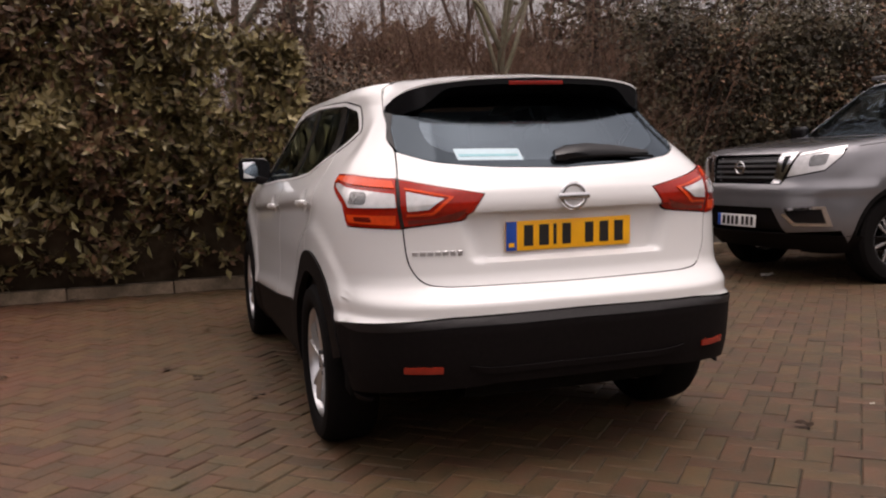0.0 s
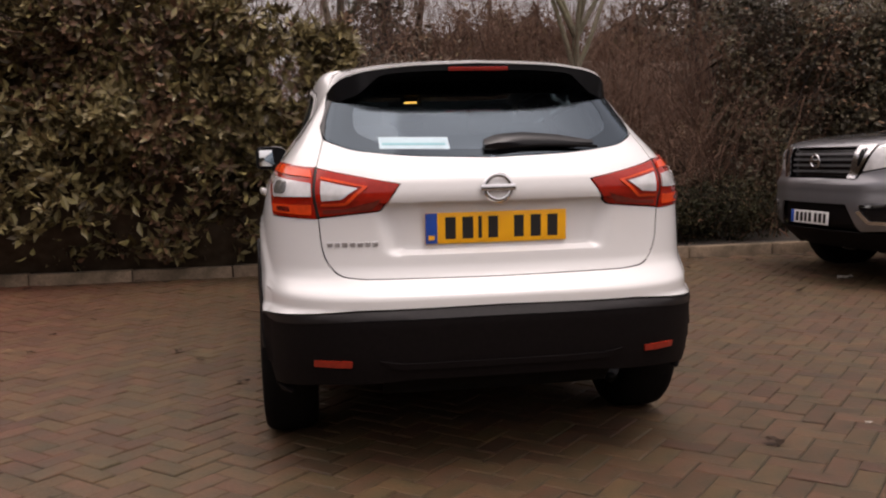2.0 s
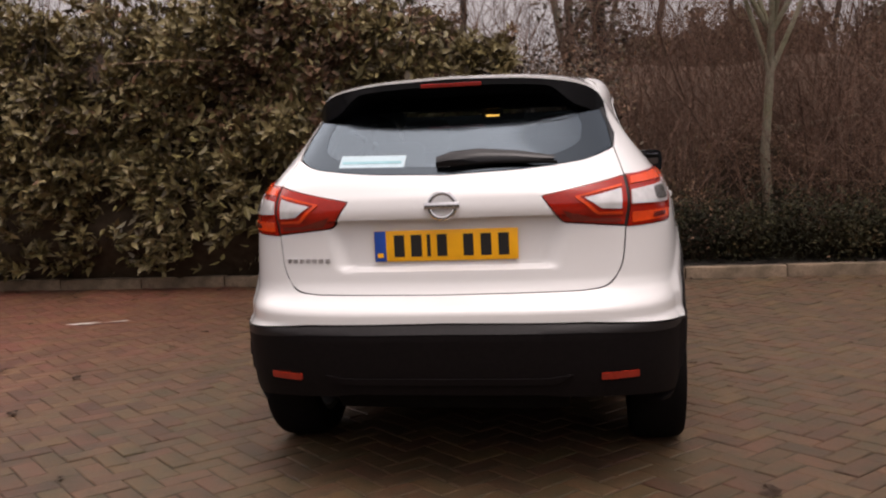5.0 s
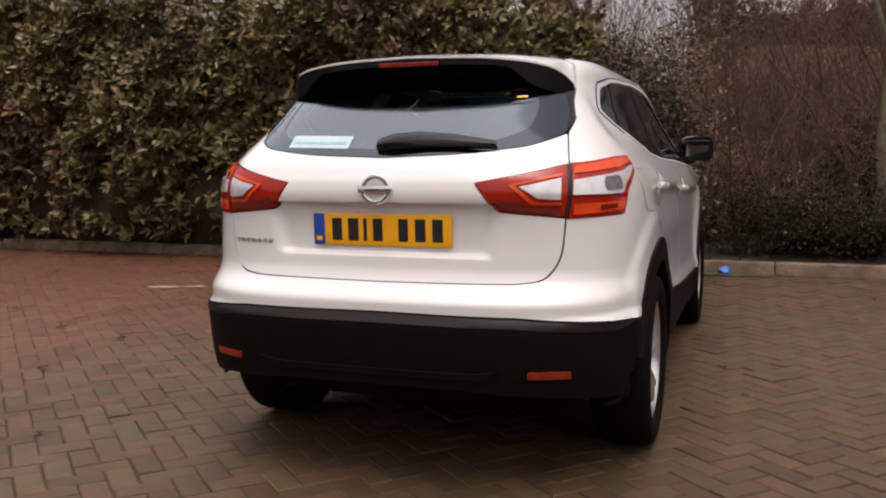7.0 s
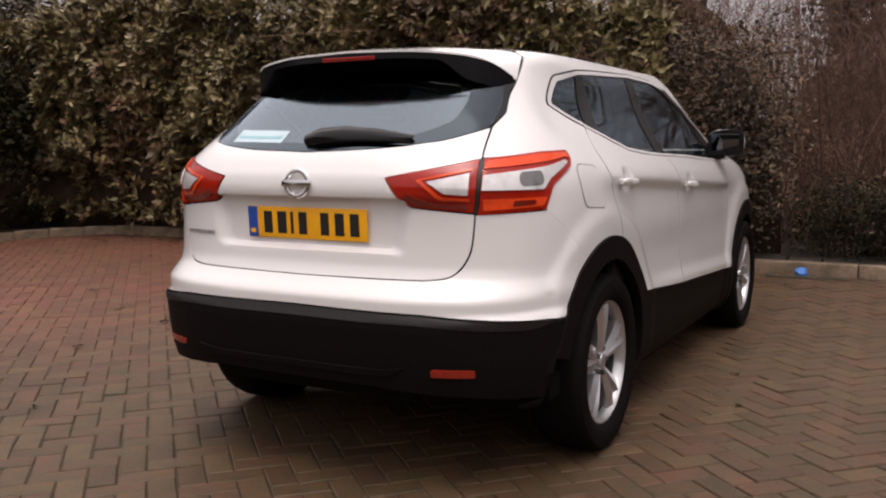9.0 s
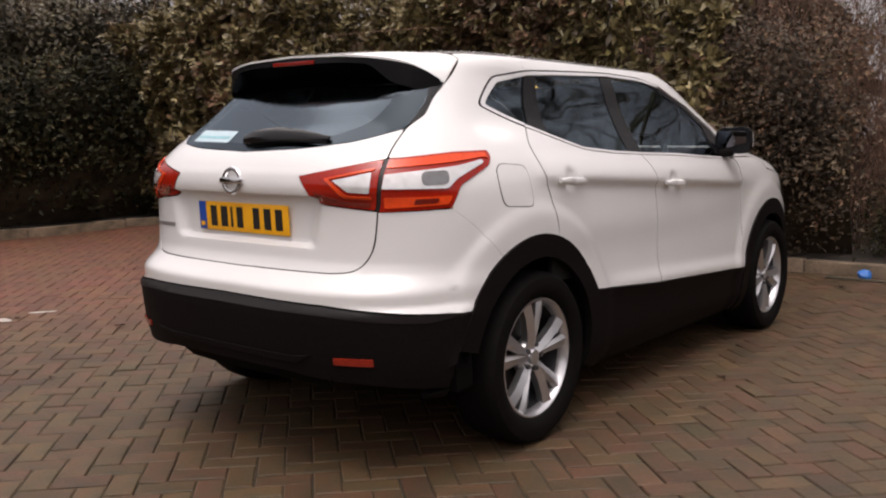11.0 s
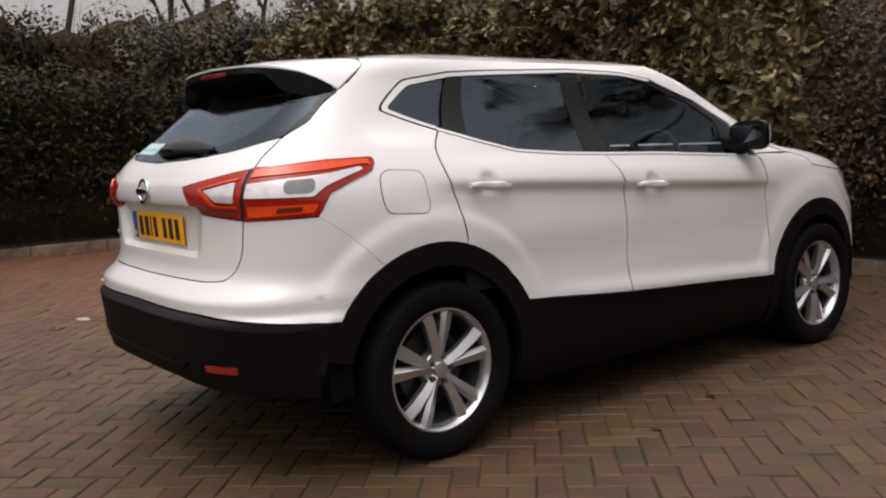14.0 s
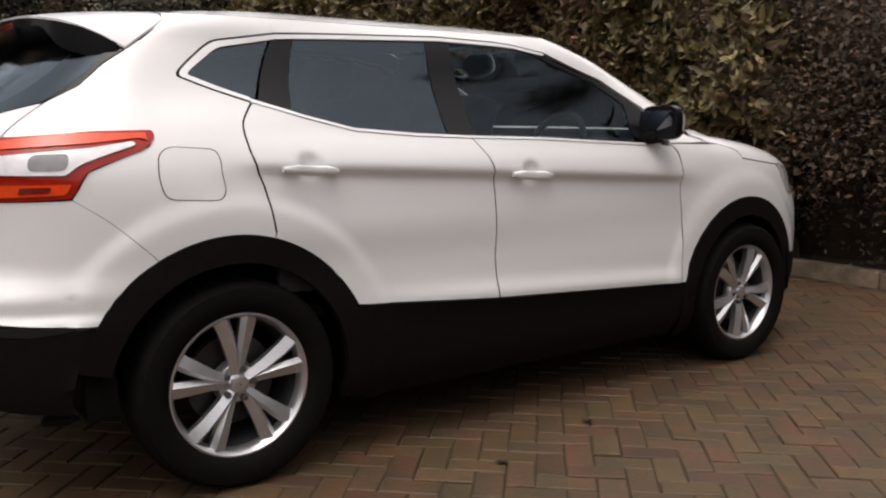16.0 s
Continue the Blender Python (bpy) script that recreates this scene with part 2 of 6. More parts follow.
def redden(m, colour):
    """An older, redder stretch of blocks on the far side of the yard."""
    t = m.node_tree
    h = [n for n in t.nodes if n.type == "HUE_SAT"][0]
    src = h.inputs["Color"].links[0].from_socket
    co = t.nodes.new("ShaderNodeTexCoord")
    sep = t.nodes.new("ShaderNodeSeparateXYZ")
    t.links.new(co.outputs["Object"], sep.inputs[0])
    n = t.nodes.new("ShaderNodeTexNoise")
    n.inputs["Scale"].default_value = 1.1
    n.inputs["Detail"].default_value = 5
    t.links.new(co.outputs["Object"], n.inputs["Vector"])
    k = []
    for sock, a, b in (("X", -1.6, -3.6), ("Y", -1.6, 0.4)):
        r = t.nodes.new("ShaderNodeMapRange")
        r.inputs["From Min"].default_value, r.inputs["From Max"].default_value = a, b
        t.links.new(sep.outputs[sock], r.inputs["Value"])
        k.append(r.outputs[0])
    k.append(n.outputs["Fac"])
    r = t.nodes.new("ShaderNodeMapRange")
    r.inputs["From Min"].default_value, r.inputs["From Max"].default_value = 0.0, 0.62
    for i in (1, 2):
        u = t.nodes.new("ShaderNodeMath")
        u.operation = "MULTIPLY"
        t.links.new(k[0], u.inputs[0])
        t.links.new(k[i], u.inputs[1])
        k[0] = u.outputs[0]
    t.links.new(k[0], r.inputs["Value"])
    x = t.nodes.new("ShaderNodeMix")
    x.data_type = "RGBA"
    t.links.new(r.outputs[0], x.inputs["Factor"])
    t.links.new(src, x.inputs["A"])
    x.inputs["B"].default_value = (*colour, 1)
    t.links.new(x.outputs["Result"], h.inputs["Color"])


def mottle(m, node, sock):
    """Blocks lean a little towards red or towards moss green, each by its own chance."""
    t = m.node_tree
    h = [n for n in t.nodes if n.type == "HUE_SAT"][0]
    g = t.nodes.new(node)
    u = t.nodes.new("ShaderNodeMath")
    u.operation = "MULTIPLY"
    u.inputs[1].default_value = 7.31
    f = t.nodes.new("ShaderNodeMath")
    f.operation = "FRACT"
    r = t.nodes.new("ShaderNodeMapRange")
    r.inputs["To Min"].default_value, r.inputs["To Max"].default_value = 0.482, 0.510
    t.links.new(g.outputs[sock], u.inputs[0])
    t.links.new(u.outputs[0], f.inputs[0])
    t.links.new(f.outputs[0], r.inputs["Value"])
    t.links.new(r.outputs[0], h.inputs["Hue"])


redden(M["paver"], (0.130, 0.0530, 0.0270))
redden(M["sand"], (0.085, 0.0350, 0.0190))
mottle(M["paver"], "ShaderNodeNewGeometry", "Random Per Island")
mottle(M["paver_single"], "ShaderNodeObjectInfo", "Random")


# ---------------------------------------------------------------- mesh helpers
def obj(name, verts, faces, material, parent=None, smooth=False, label=""):
    me = bpy.data.meshes.new(name)
    me.from_pydata([tuple(v) for v in verts], [], [tuple(f) for f in faces])
    me.materials.append(material)
    if smooth:
        me.shade_smooth()
    o = new(name, me)
    o.parent = parent
    if label:
        o["label"] = label
    return o


def part(name, bm, material, parent, label="", smooth=True, angle=35):
    me = bpy.data.meshes.new(name)
    bmesh.ops.recalc_face_normals(bm, faces=bm.faces[:])
    bm.to_mesh(me)
    bm.free()
    me.materials.append(material)
    if smooth:
        me.shade_smooth()
        me.set_sharp_from_angle(angle=radians(angle))
    o = new(name, me)
    o.parent = parent
    if label:
        o["label"] = label
    return o


def thing(name, label, category, m=None, group="", kind=""):
    e = new(name)
    e.empty_display_size = 0.1
    if m is not None:
        e.matrix_world = m
    return tagged(e, label, category, group, kind)


def box(bm, sx, sy, sz, m, bevel=0.0, seg=2):
    r = bmesh.ops.create_cube(bm, size=1, matrix=m @ Matrix.Diagonal((sx, sy, sz, 1)))
    if bevel:
        vs = set(r["verts"])
        es = [e for e in bm.edges if e.verts[0] in vs and e.verts[1] in vs]
        bmesh.ops.bevel(bm, geom=es, offset=bevel, segments=seg, profile=0.5, affect="EDGES")
    return bm


def lathe(profile, steps=48, axis="x"):
    """A turned body: profile of (along, radius) about the x axis."""
    bm = bmesh.new()
    rings = []
    for k in range(steps):
        a = 2 * math.pi * k / steps
        rings.append([bm.verts.new((p, r * math.cos(a), r * math.sin(a))) for p, r in profile])
    for k in range(steps):
        A, B = rings[k], rings[(k + 1) % steps]
        for i in range(len(profile) - 1):
            bm.faces.new((A[i], A[i + 1], B[i + 1], B[i]))
    return bm


def tube_arrays(path, radii, sides, V, F):
    """Adds a tapered tube along a path to the lists V, F."""
    base = len(V)
    n = len(path)
    for i, p in enumerate(path):
        d = (path[min(i + 1, n - 1)] - path[max(i - 1, 0)]).normalized()
        a = d.orthogonal().normalized()
        b = d.cross(a)
        for k in range(sides):
            w = 2 * math.pi * k / sides
            V.append(p + radii[i] * (math.cos(w) * a + math.sin(w) * b))
    for i in range(n - 1):
        for k in range(sides):
            k2 = (k + 1) % sides
            F.append((base + i * sides + k, base + i * sides + k2, base + (i + 1) * sides + k2, base + (i + 1) * sides + k))


def smooth_curve(table):
    """A smooth function through a few (x, value) knots."""
    xs = np.array([p[0] for p in table], float)
    ys = np.array([p[1] for p in table], float)
    d = np.diff(ys) / np.diff(xs)
    t = np.concatenate([[d[0]], np.where(d[:-1] * d[1:] > 0, 2 * d[:-1] * d[1:] / np.where(d[:-1] + d[1:] == 0, 1, d[:-1] + d[1:]), 0), [d[-1]]])

    def f(x):
        x = min(max(x, xs[0]), xs[-1])
        i = min(max(int(np.searchsorted(xs, x)) - 1, 0), len(xs) - 2)
        h = xs[i + 1] - xs[i]
        u = (x - xs[i]) / h
        return ((2 * u ** 3 - 3 * u ** 2 + 1) * ys[i] + (u ** 3 - 2 * u ** 2 + u) * h * t[i] + (-2 * u ** 3 + 3 * u ** 2) * ys[i + 1] + (u ** 3 - u ** 2) * h * t[i + 1])
    return f


def step(a, b, x):
    u = min(max((x - a) / (b - a), 0.0), 1.0)
    return u * u * (3 - 2 * u)


class Shell:
    """A car's skin: waterlines (superellipse ends) whose width and ends change with height. q runs round from the tail's centre, z up."""

    def __init__(self, W, YR, YF, yc, rear, front, zref, relief=None):
        self.W, self.YR, self.YF, self.yc, self.rear, self.front = W, YR, YF, yc, rear, front
        self.relief = relief
        w = W(zref)
        tabs = []
        for end, (a, b) in ((YR(zref), rear), (YF(zref), front)):
            s = 1 - np.linspace(0, 1, 1500) ** 2.0
            x = w * (1 - s ** a) ** (1 / b)
            y = yc + s * (end - yc)
            q = np.concatenate([[0], np.cumsum(np.hypot(np.diff(x), np.diff(y)))])
            tabs.append((q, s))
        self.tr, self.tf = tabs
        self.QC = float(tabs[0][0][-1])
        self.QE = self.QC + float(tabs[1][0][-1])

    def base(self, q, z):
        if abs(q) > self.QE:
            q -= math.copysign(2 * self.QE, q)
        sg, q = (-1 if q < 0 else 1), abs(q)
        w = self.W(z)
        if q <= self.QC:
            s = float(np.interp(q, self.tr[0], self.tr[1]))
            a, b = self.rear
            return Vector((sg * w * max(1 - s ** a, 0) ** (1 / b), self.yc + s * (self.YR(z) - self.yc), z))
        s = float(np.interp(self.QE - q, self.tf[0], self.tf[1]))
        a, b = self.front
        return Vector((sg * w * max(1 - s ** a, 0) ** (1 / b), self.yc + s * (self.YF(z) - self.yc), z))

    def normal(self, q, z):
        e = 0.004
        du = self.base(q + e, z) - self.base(q - e, z)
        dv = self.base(q, z + e) - self.base(q, z - e)
        n = du.cross(dv)
        return n.normalized() if n.length > 1e-12 else Vector((0, 0, 1))

    def at(self, q, z, out=0.0):
        p = self.base(q, z)
        d = out + (self.relief(self, abs(q), z, p) if self.relief else 0.0)
        return p + self.normal(q, z) * d if d else p

    def qy(self, y, z):
        """q of the point of the right side at that y and height."""
        if y <= self.yc:
            s = (self.yc - y) / (self.yc - self.YR(z))
            return float(np.interp(-min(s, 1), -self.tr[1], self.tr[0]))
        s = (y - self.yc) / (self.YF(z) - self.yc)
        return self.QE - float(np.interp(-min(s, 1), -self.tf[1], self.tf[0]))

    def qx(self, x, z, front=False):
        """q of the point of the tail (or nose) at that x and height."""
        a, b = self.front if front else self.rear
        s = max(1 - min(abs(x) / self.W(z), 1) ** b, 0) ** (1 / a)
        q = float(np.interp(-s, -self.tf[1], self.tf[0])) if front else float(np.interp(-s, -self.tr[1], self.tr[0]))
        if front:
            q = self.QE - q
        return q if x >= 0 else -q


def rounded(points, radius=0.02, seg=4):
    """A closed outline in the plane with its corners rounded; a point may carry its own radius as third number."""
    out = []
    n = len(points)
    for i in range(n):
        p = Vector(points[i][:2])
        r = points[i][2] if len(points[i]) > 2 else radius
        a, b = Vector(points[i - 1][:2]) - p, Vector(points[(i + 1) % n][:2]) - p
        r = min(r, 0.48 * a.length, 0.48 * b.length)
        if r < 1e-4:
            out.append(p)
            continue
        A, B = p + a.normalized() * r, p + b.normalized() * r
        for k in range(seg + 1):
            u = k / seg
            out.append((1 - u) ** 2 * A + 2 * u * (1 - u) * p + u * u * B)
    return out


def dense(outline, step_len):
    out = []
    n = len(outline)
    for i in range(n):
        a, b = Vector(outline[i]), Vector(outline[(i + 1) % n])
        k = max(1, int(math.ceil((b - a).length / step_len)))
        out += [a.lerp(b, j / k) for j in range(k)]
    return out


def inside(pt, poly):
    c, j = False, len(poly) - 1
    for i in range(len(poly)):
        a, b = poly[i], poly[j]
        if (a[1] > pt[1]) != (b[1] > pt[1]) and pt[0] < (b[0] - a[0]) * (pt[1] - a[1]) / (b[1] - a[1]) + a[0]:
            c = not c
        j = i
    return c


def panel(name, shell, outline, material, parent, label="", out=0.0, depth=0.012, grid=0.035, gz=None, flip=False, edge=0.03, bevel=0.0015):
    """A pressed panel: the outline, in (q, z), filled, laid on the shell and turned in at its rim."""
    from mathutils.geometry import delaunay_2d_cdt
    rim = dense([Vector(p[:2]) for p in outline], edge)
    area = sum(rim[i - 1].x * rim[i].y - rim[i].x * rim[i - 1].y for i in range(len(rim)))
    if area < 0:
        rim.reverse()
    n = len(rim)
    gz = gz or grid
    x0, x1 = min(p.x for p in rim), max(p.x for p in rim)
    y0, y1 = min(p.y for p in rim), max(p.y for p in rim)
    pts = list(rim)
    rim_np = np.array([(p.x, p.y) for p in rim])
    nx, ny = max(1, int((x1 - x0) / grid)), max(1, int((y1 - y0) / gz))
    for i in range(1, nx):
        for j in range(1, ny):
            p = Vector((x0 + (x1 - x0) * i / nx, y0 + (y1 - y0) * j / ny))
            if inside(p, rim) and np.min(((rim_np - (p.x, p.y)) / (grid, gz)) ** 2 @ np.ones(2)) > 0.2:
                pts.append(p)
    vs, _, fs, _, _, _ = delaunay_2d_cdt(pts, [(i, (i + 1) % n) for i in range(n)], [], 1, 1e-6)
    nv = len(vs)
    sgn = -1 if flip else 1
    V, N, F = [], [], []
    for v in vs:
        q = sgn * v.x
        V.append(shell.at(q, v.y, out))
        e = 0.005
        du, dv = shell.at(q + e, v.y, out) - shell.at(q - e, v.y, out), shell.at(q, v.y + e, out) - shell.at(q, v.y - e, out)
        N.append(du.cross(dv).normalized())
    keep = [f for f in fs if inside(sum((vs[k] for k in f), Vector((0, 0))) / len(f), rim)]
    F = [tuple(reversed(f)) if flip else tuple(f) for f in keep]
    # rim: rolled edge, then the turned-in flange
    loops = {}
    for f in F:
        for a, b in zip(f, f[1:] + f[:1]):
            loops[(a, b)] = loops.get((a, b), 0) + 1
    border = [(a, b) for (a, b) in loops if (b, a) not in loops]
    idx1, idx2 = {}, {}
    for a, b in border:
        for k in (a, b):
            if k not in idx1:
                idx1[k] = len(V)
                V.append(V[k] - N[k] * bevel * 1.2)
                N.append(N[k])
                idx2[k] = len(V)
                V.append(V[k] - N[k] * depth)
                N.append(N[k])
    for a, b in border:
        F.append((b, a, idx1[a], idx1[b]))
        F.append((idx1[b], idx1[a], idx2[a], idx2[b]))
    me = bpy.data.meshes.new(name)
    me.from_pydata(V, [], F)
    me.materials.append(material)
    me.shade_smooth()
    me.set_sharp_from_angle(angle=radians(40))
    o = new(name, me)
    o.parent = parent
    if label:
        o["label"] = label
    return o
# ---------------------------------------------------------------- the white crossover
W = smooth_curve([(0.18, 0.78), (0.30, 0.850), (0.45, 0.862), (0.60, 0.864), (0.78, 0.864), (0.92, 0.858), (1.02, 0.843), (1.09, 0.816), (1.16, 0.773), (1.25, 0.721), (1.35, 0.674), (1.45, 0.640), (1.50, 0.614), (1.53, 0.590)])
YR = smooth_curve([(0.18, -0.66), (0.27, -0.72), (0.36, -0.800), (0.45, -0.824), (0.56, -0.838), (0.635, -0.846), (0.668, -0.847), (0.678, -0.843), (0.715, -0.800), (0.74, -0.776), (0.78, -0.764), (0.87, -0.761), (0.97, -0.764), (1.03, -0.778), (1.07, -0.776), (1.105, -0.760), (1.15, -0.727), (1.24, -0.618), (1.42, -0.400), (1.50, -0.285), (1.53, -0.215)])
YF = smooth_curve([(0.18, 3.44), (0.30, 3.53), (0.50, 3.57), (0.72, 3.55), (0.85, 3.48), (0.93, 3.44), (1.00, 3.32), (1.05, 3.14), (1.09, 2.90), (1.12, 2.66), (1.256, 2.38), (1.42, 1.99), (1.50, 1.76), (1.53, 1.64)])
RHUB, FHUB = (-0.004, 0.342), (2.646, 0.342)
RWHEEL, FWHEEL, ARCH_R, ARCH_F = (-0.018, 0.345), (2.625, 0.345), 0.487, 0.476


def crease(y):
    return 1.03 - 0.052 * (y - 0.45)


def skin_relief(sh, q, z, p):
    d = 0.0
    x, y = abs(p.x), p.y
    # the cabin narrows towards the tail
    if 1.15 < z < 1.52 and x > 0.3 and y < 0.6:
        d -= 0.030 * step(0.5, -0.1, y) * step(1.15, 1.30, z) * (1 - step(1.44, 1.52, z)) * abs(sh.normal(q, z).x) ** 1.5 * (1 - 0.8 * step(-0.12, -0.30, y))
    # flanks
    if 0.5 < x and -0.5 < y < 3.3:
        on = step(-0.1, 0.25, y) * (1 - step(2.0, 2.35, y))
        c = crease(y)
        if z < c:
            d += on * (0.012 * (1 - step(0, 0.036, c - z)) - 0.014 * step(0, 0.046, c - z) * (1 - step(0.05, 0.28, c - z)))
        else:
            d += on * 0.012 * (1 - step(0, 0.12, z - c))
        d += on * step(0.2, 1.0, y) * 0.020 * math.exp(-((z - (0.575 - 0.05 * y)) / 0.045) ** 2)
        d -= on * 0.009 * math.exp(-((z - 0.72) / 0.10) ** 2)
        for hy, hz in ((0.262, 1.034), (1.225, 0.986)):
            k = math.hypot((y - hy) / 1.15, z - hz)
            if k < 0.06:
                d -= 0.017 * (1 - step(0.018, 0.048, k))
        for (cy, cz), r in ((RWHEEL, ARCH_R), (FWHEEL, ARCH_F)):
            k = math.hypot(y - cy, z - cz)
            if k < r + 0.22:
                d += 0.012 * (1 - step(r + 0.075, r + 0.135, k))
    if z < 0.634 and y < 0.0:
        d += 0.018 * step(0, 0.030, 0.634 - z) * (1 - step(-0.55, -0.3, y))
    # number-plate pocket with its ledge
    if y < -0.4 and 0.78 < z < 1.02:
        d -= 0.028 * (1 - step(0.35 + 0.25 * (z - 0.83), 0.41 + 0.25 * (z - 0.83), x)) * step(0.812, 0.836, z) * (1 - step(0.995, 1.005, z))
    # tail's ledge between the lamps
    if y < -0.3 and 0.9 < z < 1.16:
        d += 0.006 * (1 - step(0.55, 0.72, x)) * step(0.992, 1.006, z) * (1 - step(1.03, 1.10, z))
    return d


sh = Shell(W, YR, YF, 1.3, (10.0, 3.6), (7.0, 2.6), 0.80, skin_relief)
R = lambda x, z, r=None: (sh.qx(x, z), z) if r is None else (sh.qx(x, z), z, r)
Y = lambda y, z, r=None: (sh.qy(y, z), z) if r is None else (sh.qy(y, z), z, r)


def arc(centre, r, a0, a1, n=14):
    """Points of a wheel arch, from angle a0 to a1 in degrees, forward being 0."""
    out = []
    for k in range(n + 1):
        a = radians(a0 + (a1 - a0) * k / n)
        out.append(Y(centre[0] + r * math.cos(a), centre[1] + r * math.sin(a), 0))
    return out


car = thing("car", "white compact crossover car with black lower cladding parked facing a hedge", "car")
SIDES = ((False, "right"), (True, "left"))

# tailgate with its lamps and window
half = [R(0.48, 0.736), R(0.572, 0.745, 0.07), R(0.620, 0.815, 0.07), R(0.632, 0.95), R(0.41, 0.972, 0.015), R(0.343, 1.07, 0.006), R(0.632, 1.132), R(0.602, 1.232), R(0.50, 1.188, 0.05), R(0.30, 1.163, 0.1)]
full = [R(0, 0.732)] + half + [R(0, 1.152)] + [(-p[0], *p[1:]) for p in reversed(half)]
tailgate = panel("tailgate", sh, rounded(full, 0.004), M["white"], car, "white pressed tailgate with a recess for the plate", grid=0.020, gz=0.009)
g = [R(0.30, 1.167, 0.1), R(0.50, 1.192, 0.05), R(0.600, 1.240, 0.02), R(0.585, 1.33), R(0.55, 1.43, 0.03), R(0.40, 1.47)]
rear_window = panel("rear_window", sh, rounded([R(0, 1.156)] + g + [R(0, 1.475)] + [(-p[0], *p[1:]) for p in reversed(g)], 0.004), M["glass_dark"], car, "dark tinted rear window", out=-0.003, depth=0.005)
for flip, side in SIDES:
    panel("window_border", sh, rounded([R(0.30, 1.1685, 0.1), R(0.50, 1.1935, 0.05), R(0.598, 1.2415, 0.02), R(0.583, 1.33), R(0.552, 1.42, 0.03), R(0.462, 1.42), R(0.490, 1.33), R(0.488, 1.262, 0.05), R(0.42, 1.222, 0.06), R(0.30, 1.196, 0.1), R(0.0, 1.184), R(0.0, 1.158)], 0.004), M["frit"], rear_window, "black printed border of the pane", out=-0.0018, depth=0.001, grid=0.03, flip=flip)
    lamp = panel("tail_lamp_inner", sh, rounded([R(0.628, 0.957), R(0.415, 0.977, 0.012), R(0.349, 1.068, 0.006), R(0.628, 1.126)], 0.004), M["red_lens"], car, "red tail lamp section on the tailgate", out=0.004, grid=0.012, depth=0.02, flip=flip)
    panel("clear_window", sh, rounded([R(0.616, 1.015), R(0.548, 1.020, 0.004), R(0.492, 1.056, 0.004), R(0.616, 1.081)], 0.004), M["clear_lens"], lamp, "clear reversing lens", out=0.010, grid=0.012, depth=0.004, flip=flip)
    panel("light_guide", sh, rounded([R(0.62, 1.096), R(0.455, 1.062, 0.01), R(0.535, 0.998, 0.01), R(0.62, 0.994), R(0.62, 1.003), R(0.54, 1.008, 0.008), R(0.475, 1.060, 0.008), R(0.62, 1.088)], 0.002), M["amber_red"], lamp, "brighter red light guide", out=0.009, depth=0.006, flip=flip, edge=0.015)
    panel("lower_lens", sh, rounded([R(0.615, 0.966), R(0.445, 0.980, 0.01), R(0.415, 1.02), R(0.445, 1.01), R(0.53, 0.985), R(0.615, 0.982)], 0.003), M["dark_red"], lamp, "darker red lower lens", out=0.008, depth=0.004, flip=flip, edge=0.02)

    # rear quarter
    lampout = [Y(-0.475, 0.958), Y(-0.425, 1.035), Y(-0.245, 1.105), Y(-0.222, 1.148)]
    quarter = [R(0.636, 1.134), R(0.606, 1.238), Y(-0.392, 1.287), Y(-0.310, 1.357), Y(-0.256, 1.394), Y(-0.236, 1.409), Y(-0.195, 1.439), Y(-0.151, 1.471), Y(-0.106, 1.504), Y(-0.098, 1.527), Y(0.1, 1.527), Y(0.25, 1.527), Y(0.25, 1.480), Y(0.018, 1.452, 0.03), Y(-0.118, 1.337, 0.03), Y(0.115, 1.246), Y(0.068, 1.19, 0.04), Y(0.077, 1.04, 0.1), Y(0.120, 0.825)]
    quarter += arc(RWHEEL, ARCH_R, 74, 119) + [Y(-0.385, 0.8965, 0.06)] + lampout
    panel("quarter_panel", sh, rounded(quarter, 0.006), M["white"], car, "white rear wing", flip=flip, grid=0.022)
    panel("spoiler_side", sh, rounded([R(0.600, 1.245), R(0.586, 1.33), R(0.55, 1.42), Y(-0.256, 1.420), Y(-0.243, 1.409), Y(-0.258, 1.396), Y(-0.314, 1.359), Y(-0.390, 1.290)], 0.003), M["gloss_black"], car, "gloss black blade beside the rear window", out=0.0, flip=flip)
    lamp = panel("tail_lamp", sh, rounded([R(0.640, 0.950), Y(-0.478, 0.961, 0.006), Y(-0.428, 1.037, 0.02), Y(-0.262, 1.098, 0.012), Y(-0.225, 1.128, 0.03), Y(-0.228, 1.153, 0.012), Y(-0.40, 1.149), R(0.640, 1.128)], 0.004), M["red_lens"], car, "red wraparound tail lamp", out=0.005, grid=0.012, depth=0.02, flip=flip)
    panel("clear_window", sh, rounded([R(0.652, 1.028), Y(-0.485, 1.026, 0.01), Y(-0.445, 1.055, 0.02), Y(-0.285, 1.108, 0.01), Y(-0.295, 1.117, 0.006), Y(-0.42, 1.098), R(0.652, 1.074)], 0.004), M["clear_lens"], lamp, "clear indicator lens", out=0.011, grid=0.012, depth=0.006, flip=flip, edge=0.02)
    panel("reflector_bowl", sh, rounded([Y(-0.575, 1.036), Y(-0.48, 1.038), Y(-0.465, 1.084), Y(-0.565, 1.080)], 0.024), M["lens_grey"], lamp, "grey bulb bowl behind the lens", out=0.013, grid=0.012, depth=0.003, flip=flip, edge=0.02)
    panel("light_guide", sh, rounded([R(0.65, 1.094), Y(-0.42, 1.112), Y(-0.272, 1.128, 0.01), Y(-0.250, 1.120), Y(-0.252, 1.143), Y(-0.42, 1.140), R(0.65, 1.119)], 0.002), M["amber_red"], lamp, "brighter red light guide", out=0.010, depth=0.006, flip=flip, edge=0.02)
